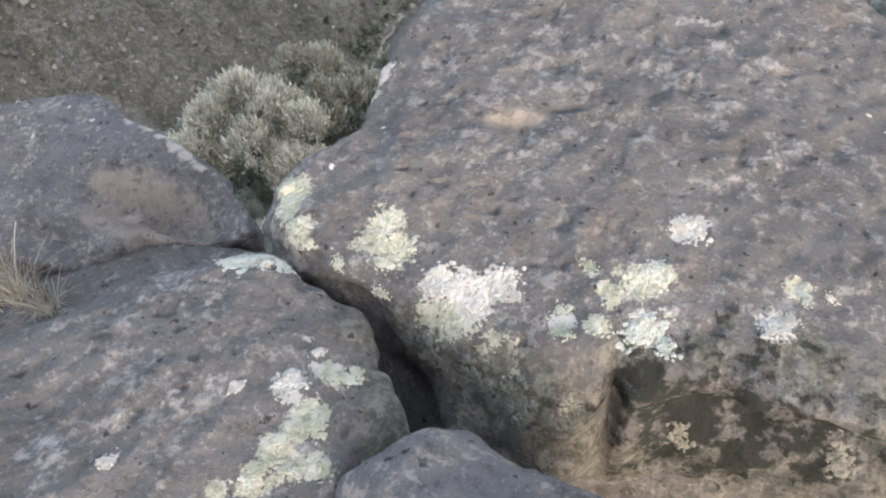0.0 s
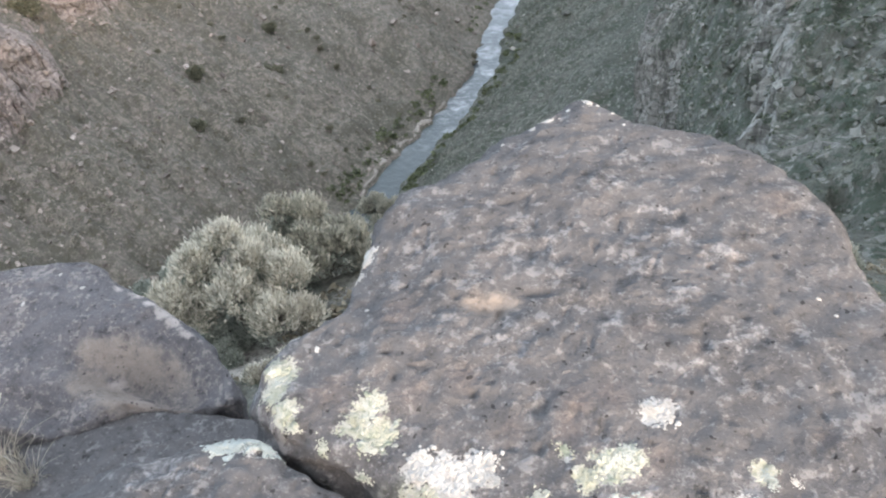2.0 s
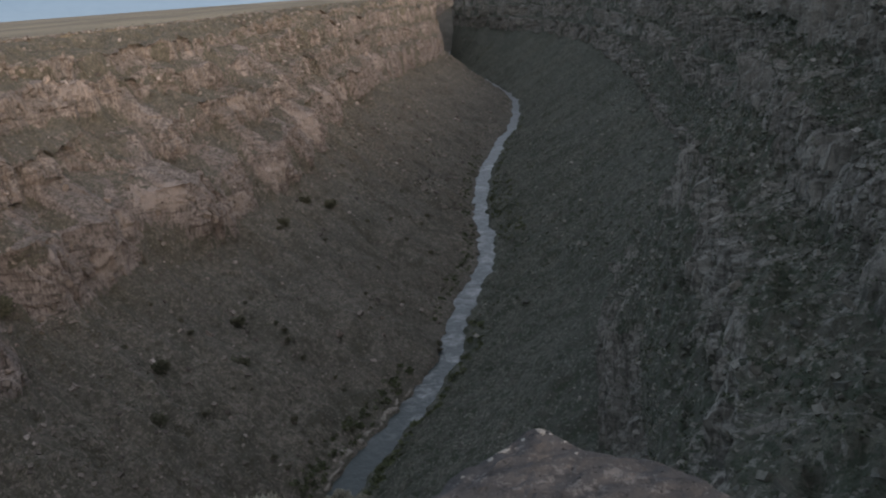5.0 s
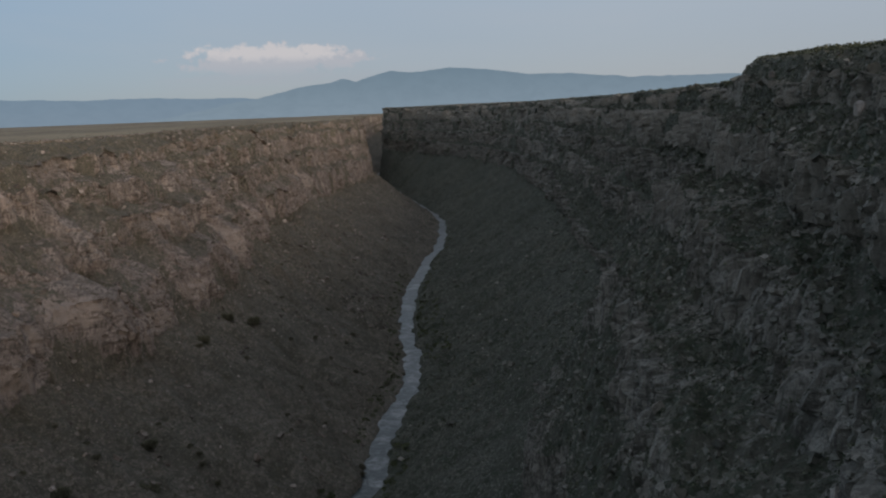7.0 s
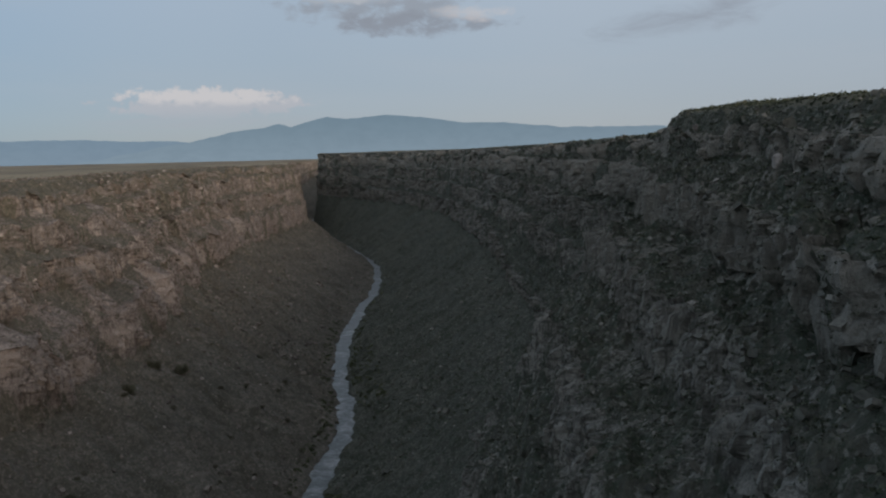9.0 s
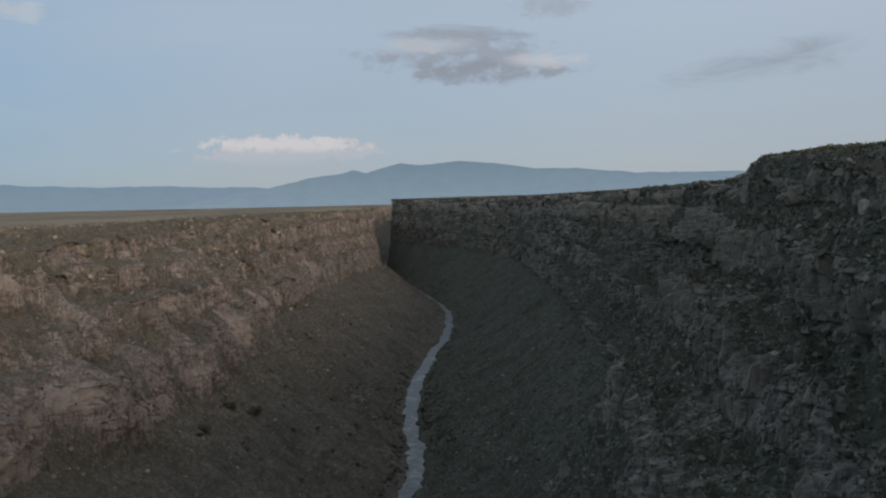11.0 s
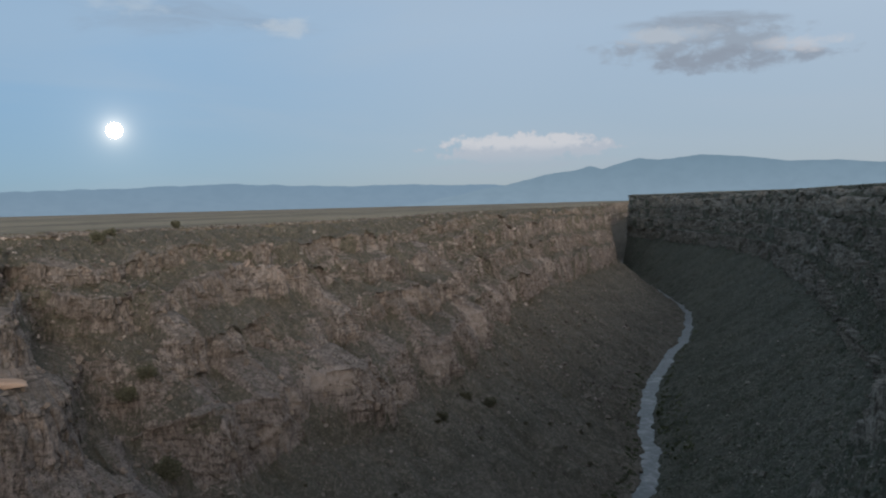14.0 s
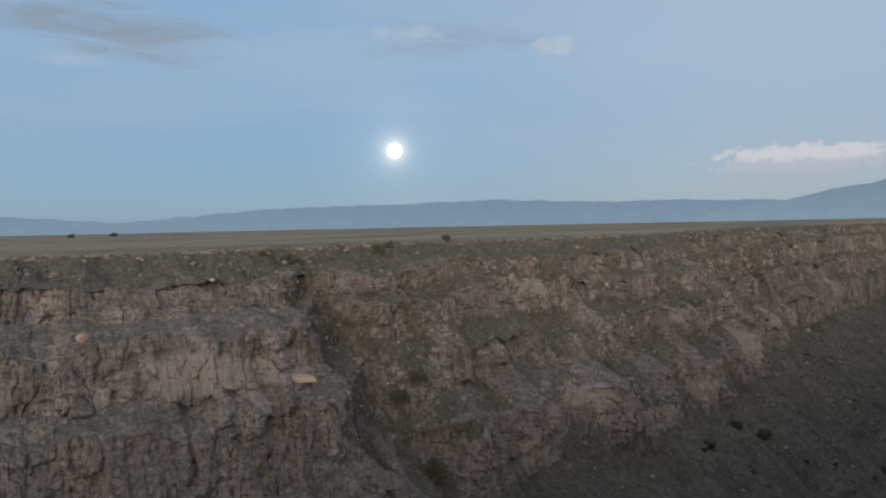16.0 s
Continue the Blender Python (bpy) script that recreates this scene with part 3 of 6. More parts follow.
# west side: where the talus ends, by station, and the cliffs and benches from there to the rim (share of the way, share of the height), near and far
FOOT_KEYS = [0, 5.2, 6.4, 7.3, 7.9, 8.3, 8.8, 9.2, 9.8, 10.8, 11.8, 12.6, 13.2, 19]
FOOT_U = by_station(FOOT_KEYS, [0.34, 0.38, 0.46, 0.46, 0.47, 0.50, 0.535, 0.56, 0.58, 0.60, 0.65, 0.69, 0.80, 0.80])
FOOT_H = by_station(FOOT_KEYS, [0.28, 0.33, 0.40, 0.38, 0.41, 0.42, 0.41, 0.46, 0.46, 0.44, 0.405, 0.39, 0.35, 0.35])
WEST_NEAR = [(0, 0), (0.085, 0.29), (0.25, 0.37), (0.295, 0.53), (0.44, 0.60), (0.475, 0.735), (0.64, 0.80), (0.665, 0.90), (0.88, 0.968), (1, 1)]
WEST_FAR = [(0, 0), (0.10, 0.34), (0.24, 0.40), (0.30, 0.60), (0.42, 0.635), (0.47, 0.84), (0.62, 0.87), (0.66, 0.965), (0.90, 0.988), (1, 1)]
WEST_HEAD = [(0, 0), (0.15, 0.22), (0.24, 0.29), (0.33, 0.50), (0.44, 0.56), (0.53, 0.73), (0.66, 0.80), (0.71, 0.89), (0.88, 0.962), (1, 1)]
HEAD_W, FAR_W = 1 - step(KS, 5.3, 5.8), step(KS, 8.6, 10.6)
WEST_PROFILE = [(np.full(len(KS), 0.02), np.full(len(KS), -0.012), 2, 0), (np.full(len(KS), 0.035), np.full(len(KS), 0.012), 44, 0)]
for (au, ah), (bu, bh), (cu, ch), rows, cliff in zip(WEST_NEAR, WEST_FAR, WEST_HEAD, (34, 9, 24, 9, 22, 12, 18, 10, 5, 1), (1, 0, 1, 0, 1, 0, 1, 0, 0, 0)):
    WEST_PROFILE.append((FOOT_U + (1 - FOOT_U) * (au + (bu - au) * FAR_W + (cu - au) * HEAD_W), FOOT_H + (1 - FOOT_H) * (ah + (bh - ah) * FAR_W + (ch - ah) * HEAD_W), rows, cliff))

# east side: the rocky spur near the camera, the wall behind it that stands back, and the tall cliffs of the far bend
EAST_NEAR = [(0.02, -0.012), (0.04, 0.012), (0.652, 0.385), (0.672, 0.555), (0.760, 0.690), (0.775, 0.748), (0.845, 0.790), (0.857, 0.842), (0.915, 0.875), (0.925, 0.925), (0.965, 0.948), (0.972, 0.975), (1, 1)]
EAST_MID = [(0.02, -0.012), (0.04, 0.012), (0.690, 0.440), (0.705, 0.480), (0.800, 0.585), (0.820, 0.660), (0.870, 0.710), (0.885, 0.800), (0.930, 0.830), (0.945, 0.930), (0.970, 0.950), (0.978, 0.982), (1, 1)]
EAST_FAR = [(0.02, -0.012), (0.04, 0.012), (0.740, 0.420), (0.775, 0.560), (0.815, 0.585), (0.840, 0.700), (0.860, 0.715), (0.880, 0.820), (0.895, 0.835), (0.920, 0.940), (0.955, 0.955), (0.970, 0.985), (1, 1)]
MID_W, END_W = step(KS, 5.84, 5.99), step(KS, 9.0, 11.0)
EAST_PROFILE = []
for (au, ah), (bu, bh), (cu, ch), rows, cliff in zip(EAST_NEAR, EAST_MID, EAST_FAR, (2, 46, 30, 30, 16, 20, 20, 24, 16, 24, 14, 14, 1), (0, 0, 1, 0, 1, 0, 1, 0, 1, 0, 1, 0, 0)):
    EAST_PROFILE.append(tuple(a + (b - a) * MID_W + (c - b) * END_W for a, b, c in ((au, bu, cu), (ah, bh, ch))) + (rows, cliff))
west_wall, west_rock, west_plain = gorge_side(WEST, np.full(len(KS), -13.0), WEST_PROFILE, 100, -1, west_shape, -0.30, FOOT_H[None], (3.4, 2.6, 4.4, 6.5, 0.22, 0.50), (0.018, 0.018, 0.022, 0.020))
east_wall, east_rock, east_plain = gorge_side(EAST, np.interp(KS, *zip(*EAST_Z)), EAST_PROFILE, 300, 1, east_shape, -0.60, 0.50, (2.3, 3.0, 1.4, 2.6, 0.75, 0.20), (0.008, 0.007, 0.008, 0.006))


# fresh pale faces in the west cliffs: place along the wall, height, half length, half height
WEST_SCARS = [(606, -95, 9, 17), (497, -109, 12, 9), (447, -116, 14, 8), (385, -94, 14, 8), (358, -100, 9, 8), (185, -57, 20, 9), (535, -66, 12, 6), (578, -37, 14, 6), (800, -95, 14, 12), (1050, -86, 30, 12), (336, -112, 12, 8), (225, -58, 20, 7), (203, -68, 5, 5), (690, -82, 10, 10), (420, -40, 16, 6)]


def sheet(name, pts, material, rock, flip, label, bare=()):
    rows, cols = pts.shape[:2]
    faces = grid_faces(rows, cols, flip=flip)
    smooth = np.ones(len(faces), bool) if rock is None else rock.ravel()[faces].mean(1) < 0.2
    me = mesh_of(name, pts.reshape(-1, 3), faces, material, smooth)
    if rock is not None:
        float_layer(me, "rock", rock.ravel())
        y, z = pts[..., 1], pts[..., 2]
        bleach = sum(np.exp(-((y - cy) / ry) ** 4 - ((z - cz) / rz) ** 4) for cy, cz, ry, rz in bare)
        float_layer(me, "bleach", (np.zeros(y.shape) + bleach).clip(0, 1).ravel() * 0.75)
    return tagged(new(name, me), label, name.split("_")[0], kind="structure")


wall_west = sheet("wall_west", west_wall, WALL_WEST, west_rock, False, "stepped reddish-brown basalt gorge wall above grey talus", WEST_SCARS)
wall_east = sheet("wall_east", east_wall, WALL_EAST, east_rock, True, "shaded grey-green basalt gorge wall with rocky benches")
sheet("ground_west", west_plain, PLAIN, None, False, "flat dry grass plain reaching to the horizon")
sheet("ground_east", east_plain, PLATEAU, None, True, "dry grass plateau behind the gorge rim")


def river():
    side = np.stack([np.gradient(RIV[:, 1]), -np.gradient(RIV[:, 0])], 1)
    side /= np.linalg.norm(side, axis=1)[:, None]
    rows = []
    for f in np.linspace(-13, 13, 9):
        p = RIV + side * f
        rows.append(np.concatenate([p, (DEEP + 0.25)[:, None]], 1))
    me = mesh_of("water", np.array(rows).reshape(-1, 3), grid_faces(9, len(KS), flip=True), WATER)
    tagged(new("water", me), "grey-blue river with pale rapids in the gorge floor", "river", kind="structure")


river()


# ---- far ranges ----
def far_range(name, label, dist, az0, az1, crest, material, seed):
    """A mountain chain: crest(az) gives its elevation in degrees."""
    az = np.linspace(az0, az1, 420)
    top = dist * np.tan(np.radians(crest(az) + 0.055 * fbm(az / 0.9, 0.3, 0, 5, seed)))
    rows = []
    for f in np.linspace(0, 1, 14):
        d = dist - 420 * (1 - f) + 90 * fbm(az / 1.6, f * 3, 0, 3, seed + 3) * (1 - f)
        a = np.radians(az)
        rows.append(np.stack([-np.sin(a) * d, np.cos(a) * d, -40 + (top + 40) * f ** 1.3], 1))
    me = mesh_of(name, np.array(rows).reshape(-1, 3), grid_faces(14, len(az)), material)
    tagged(new(name, me), label, "mountains", kind="structure")


def main_crest(az):
    return np.interp(az, [-45, -30, -18, -12, -7.5, -4.5, -1.7, 0.9, 3.5, 4.9, 7.4, 8.3, 9.2, 11.4, 14.7, 18, 22], [1.2, 1.5, 1.62, 1.70, 2.12, 2.18, 2.66, 2.85, 2.60, 2.76, 2.10, 2.30, 2.05, 1.80, 1.08, 0.5, -0.3])


def low_crest(az):
    return np.interp(az, [8, 15, 20, 26, 33, 41, 49.6, 55, 60, 66, 75], [1.0, 1.2, 1.36, 1.36, 1.68, 1.52, 1.34, 0.9, 0.55, 1.03, 1.4])


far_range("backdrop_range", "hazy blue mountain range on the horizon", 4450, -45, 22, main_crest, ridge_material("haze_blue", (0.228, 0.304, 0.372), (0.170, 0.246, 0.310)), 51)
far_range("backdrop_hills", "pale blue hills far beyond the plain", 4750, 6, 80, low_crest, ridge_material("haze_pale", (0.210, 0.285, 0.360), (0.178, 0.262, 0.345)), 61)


def moon():
    m = bpy.data.materials.new("moonlight")
    k = Tree(m)
    k.t.links.new(k.n("Emission", None, Color=(1.0, 0.93, 0.82, 1), Strength=6.0).outputs[0], k.n("OutputMaterial").inputs[0])
    bm = bmesh.new()
    bmesh.ops.create_uvsphere(bm, u_segments=64, v_segments=32, radius=44.0)
    me = bpy.data.meshes.new("moon")
    bm.to_mesh(me)
    bm.free()
    me.materials.append(m)
    ob = tagged(new("moon", me), "bright full moon low over the plain", "moon")
    ob.location = direction(MOON_AZ, MOON_EL) * 4850


moon()


# ---- boulders on the rim ----
def basalt_material(name, dark, light, rust, patch):
    """Weathered basalt: mottled grey, rusty films, pitted; pale, olive and ochre areas come from the stone's own layers."""
    m = bpy.data.materials.new(name)
    k = Tree(m)
    pos = k.n("NewGeometry").outputs["Position"]
    shifted = k.n("VectorMath", {"operation": "ADD"}, i0=pos, i1=(7.3, 1.1, 4.0)).outputs[0]
    a = k.noise(9.0, pos, 6, 0.68)
    b = k.noise(30.0, pos, 7, 0.72)
    c = k.noise(170.0, pos, 5, 0.75)
    d = k.noise(60.0, shifted, 5, 0.7)
    col = k.mix(k.smooth(k.math("ADD", k.math("MULTIPLY", a, 0.55), k.math("MULTIPLY", b, 0.45)), 0.36, 0.64), dark, light)
    col = k.mix(k.math("MULTIPLY", k.smooth(k.noise(9.0, pos, 6, 0.65, 0.5), 0.54, 0.66), 0.15), col, rust)
    pale = k.smooth(k.math("ADD", k.math("MULTIPLY", k.noise(15.0, shifted, 6, 0.68), 0.56), k.math("MULTIPLY", d, 0.48)), 0.545, 0.64)
    col = k.mix(k.math("MULTIPLY", pale, 0.50), col, patch)
    layer = k.n("Attribute", {"attribute_name": "pale"}).outputs["Fac"]
    rag = k.math("ADD", k.math("MULTIPLY", b, 0.8), k.math("MULTIPLY", d, 0.5))
    col = k.mix(k.math("MULTIPLY", k.smooth(k.math("ADD", layer, rag), 1.02, 1.32), 0.85), col, tuple(min(1, v * 1.35) for v in patch))
    olive = k.n("Attribute", {"attribute_name": "olive"}).outputs["Fac"]
    ocol = k.mix(k.smooth(d, 0.40, 0.62), (0.058, 0.060, 0.050), k.mix(k.smooth(a, 0.4, 0.6), (0.132, 0.137, 0.124), (0.140, 0.134, 0.118)))
    col = k.mix(k.math("MULTIPLY", k.smooth(k.math("ADD", olive, rag), 0.93, 1.13), 0.9), col, ocol)
    ochre = k.n("Attribute", {"attribute_name": "ochre"}).outputs["Fac"]
    col = k.mix(k.math("MULTIPLY", k.smooth(k.math("ADD", ochre, k.math("MULTIPLY", rag, 0.7)), 0.62, 1.0), 0.9), col, k.mix(b, (0.140, 0.122, 0.106), (0.275, 0.245, 0.215)))
    film = k.n("Attribute", {"attribute_name": "rust"}).outputs["Fac"]
    col = k.mix(k.math("MULTIPLY", k.smooth(k.math("ADD", film, k.math("MULTIPLY", rag, 0.45)), 0.60, 1.05), 0.62), col, k.mix(k.smooth(d, 0.42, 0.6), (0.082, 0.070, 0.068), (0.158, 0.136, 0.122)))
    col = k.mix(k.math("MULTIPLY", k.smooth(b, 0.44, 0.32), 0.55), col, tuple(v * 0.4 for v in dark))
    col = k.mix(k.math("MULTIPLY", k.smooth(c, 0.57, 0.68), 0.55), col, tuple(min(1, v * 2.2) for v in light))
    col = k.mix(k.math("MULTIPLY", k.smooth(k.noise(70.0, pos, 2, 0.5), 0.32, 0.27), 0.8), col, tuple(v * 0.25 for v in dark))
    col = k.mix(k.math("MULTIPLY", k.smooth(c, 0.44, 0.30), 0.55), col, tuple(v * 0.35 for v in dark))
    # thin crusts of lichen, ragged at their edges
    crumbs = k.math("ADD", k.math("MULTIPLY", k.noise(55.0, shifted, 5, 0.65, 0.6), 0.75), k.math("MULTIPLY", k.noise(190.0, pos, 4, 0.6), 0.55))
    for layer_name, tint_a, tint_b in (("cream", (0.25, 0.262, 0.205), (0.36, 0.365, 0.315)), ("chalk", (0.30, 0.30, 0.285), (0.40, 0.40, 0.38))):
        crusty = k.n("Attribute", {"attribute_name": layer_name}).outputs["Fac"]
        col = k.mix(k.math("MULTIPLY", k.smooth(k.math("ADD", crusty, crumbs), 1.00, 1.09), 0.92), col, k.mix(k.smooth(d, 0.4, 0.6), tint_a, tint_b))
    # near-black stone, with the shade of a hollow painted into it
    dark_hollow = k.n("Attribute", {"attribute_name": "dark_hollow"}).outputs["Fac"]
    col = k.mix(k.math("MULTIPLY", k.smooth(k.math("ADD", dark_hollow, k.math("ADD", rag, k.math("MULTIPLY", k.math("SUBTRACT", k.noise(26.0, shifted, 5, 0.7), 0.5), 1.5))), 0.98, 1.22), 0.95), col, k.mix(b, (0.006, 0.007, 0.006), (0.026, 0.029, 0.026)))
    h = k.math("ADD", k.math("MULTIPLY", b, 0.8), k.math("ADD", k.math("MULTIPLY", d, 0.5), k.math("MULTIPLY", c, 0.35)))
    finish(k, col, 0.92, h, 0.95, 0.014, Specular_IOR_Level=0.12)
    return m


BASALT = basalt_material("lichened_basalt", (0.076, 0.0755, 0.076), (0.114, 0.1125, 0.113), (0.125, 0.100, 0.082), (0.256, 0.252, 0.250))
BASALT_GREY = basalt_material("grey_basalt", (0.080, 0.079, 0.083), (0.128, 0.126, 0.130), (0.150, 0.130, 0.114), (0.30, 0.275, 0.255))


def outline_at(points, n):
    p = np.asarray(points, float)
    m = len(p)
    t = np.linspace(0, m, n, endpoint=False)
    i = t.astype(int)
    f = (t - i)[:, None]
    a, b, c, d = (p[(i + o) % m] for o in (-1, 0, 1, 2))
    return 0.5 * (2 * b + (c - a) * f + (2 * a - 5 * b + 4 * c - d) * f ** 2 + (3 * b - a - 3 * c + d) * f ** 3)


def boulder(outline, plane, depth, material, label, seed, rings=(60, 16, 44), segs=280, edge=0.05, dome=0.02, under=0.12, flare=0.0, rough=1.0, dents=(), pale=(), olive=(), ochre=(), dark_hollow=(), rust=(), cream=(), chalk=(), name="boulder", gain=0.44):
    """A weathered block: a top over the outline, on the plane (a, b, c): z = a x + b y + c, a worn edge and sides that draw in below."""
    o = outline_at(outline, segs)
    c = o.mean(0)
    rows = []
    n_top, n_edge, n_side = rings
    size = np.linalg.norm(o - c, axis=1)[:, None]
    for i in range(n_top + n_edge + n_side):
        if i < n_top:
            w = (i / n_top) ** 0.8
            r, drop = w * (1 - edge / size), dome * w * w
        elif i < n_top + n_edge:
            a = (i - n_top) / n_edge * math.pi / 2
            r, drop = 1 - edge / size * (1 - math.sin(a)), dome + edge * (1 - math.cos(a))
        else:
            f = (i - n_top - n_edge) / (n_side - 1)
            drop = dome + edge + (depth - edge) * f
            r = 1 - under / size * f ** 1.5 + flare / size * (1 - math.exp(-(drop - dome - edge) / 0.13))
        p = c + (o - c) * r
        z = plane[0] * p[:, 0] + plane[1] * p[:, 1] + plane[2] - drop
        rows.append(np.concatenate([p, z[:, None]], 1))
    v = np.array(rows)
    du = np.roll(v, -1, 1) - np.roll(v, 1, 1)
    dv = np.gradient(v, axis=0)
    nrm = np.cross(dv, du)
    nrm /= np.linalg.norm(nrm, axis=2)[..., None] + 1e-9
    nrm *= np.sign(nrm[n_top // 2, :, 2].mean())
    x, y, z = v[..., 0], v[..., 1], v[..., 2]
    steep = np.clip(1 - np.abs(nrm[..., 2]), 0, 1)
    d = 0.010 * fbm(x / 0.21, y / 0.21, z / 0.21, 4, seed) + 0.045 * steep * fbm(x / 0.17, y / 0.17, z / 0.12, 4, seed + 3)
    d -= 0.0025 * (1 - step(np.abs(fbm(x / 0.23, y / 0.23, z / 0.23, 4, seed + 5)), 0.0, 0.05)) * step(vnoise(x / 0.15, y / 0.15, z / 0.15, seed + 6), 0.0, 0.5)
    d += 0.0048 * fbm(x / 0.035, y / 0.035, z / 0.035, 3, seed + 7) - 0.006 * step(vnoise(x / 0.02, y / 0.02, z / 0.02, seed + 9), 0.55, 0.9)
    v = v + nrm * (d * rough)[..., None]
    for cx, cy, cz, rx, ry, rz, px, py, pz in dents:
        g = np.exp(-((v[..., 0] - cx) / rx) ** 2 - ((v[..., 1] - cy) / ry) ** 2 - ((v[..., 2] - cz) / rz) ** 2)
        v = v + g[..., None] * np.array((px, py, pz))
    v[0] = v[0].mean(0)
    me = mesh_of(name, v.reshape(-1, 3), grid_faces(len(rows), segs, closed=True, flip=True), material)
    for layer, spots in (("pale", pale), ("olive", olive), ("ochre", ochre), ("dark_hollow", dark_hollow), ("rust", rust), ("cream", cream), ("chalk", chalk)):
        w = np.zeros(v.shape[:2])
        for sx, sy, sz, sr in spots:
            sr = sr * (1.3 if layer in ("cream", "chalk") else 1.0)
            d2 = (v[..., 0] - sx) ** 2 + (v[..., 1] - sy) ** 2 + (v[..., 2] - sz) ** 2
            w = np.maximum(w, (gain if layer == "pale" else 0.62) * np.exp(-d2 / (1e-9 + sr * sr * (3.2 if layer == "pale" else 1.0))))
        float_layer(me, layer, w.ravel())
    bm = bmesh.new()
    bm.from_mesh(me)
    bmesh.ops.recalc_face_normals(bm, faces=bm.faces)
    bm.to_mesh(me)
    bm.free()
    return tagged(new(name, me), label, "boulder", "boulders on the rim")


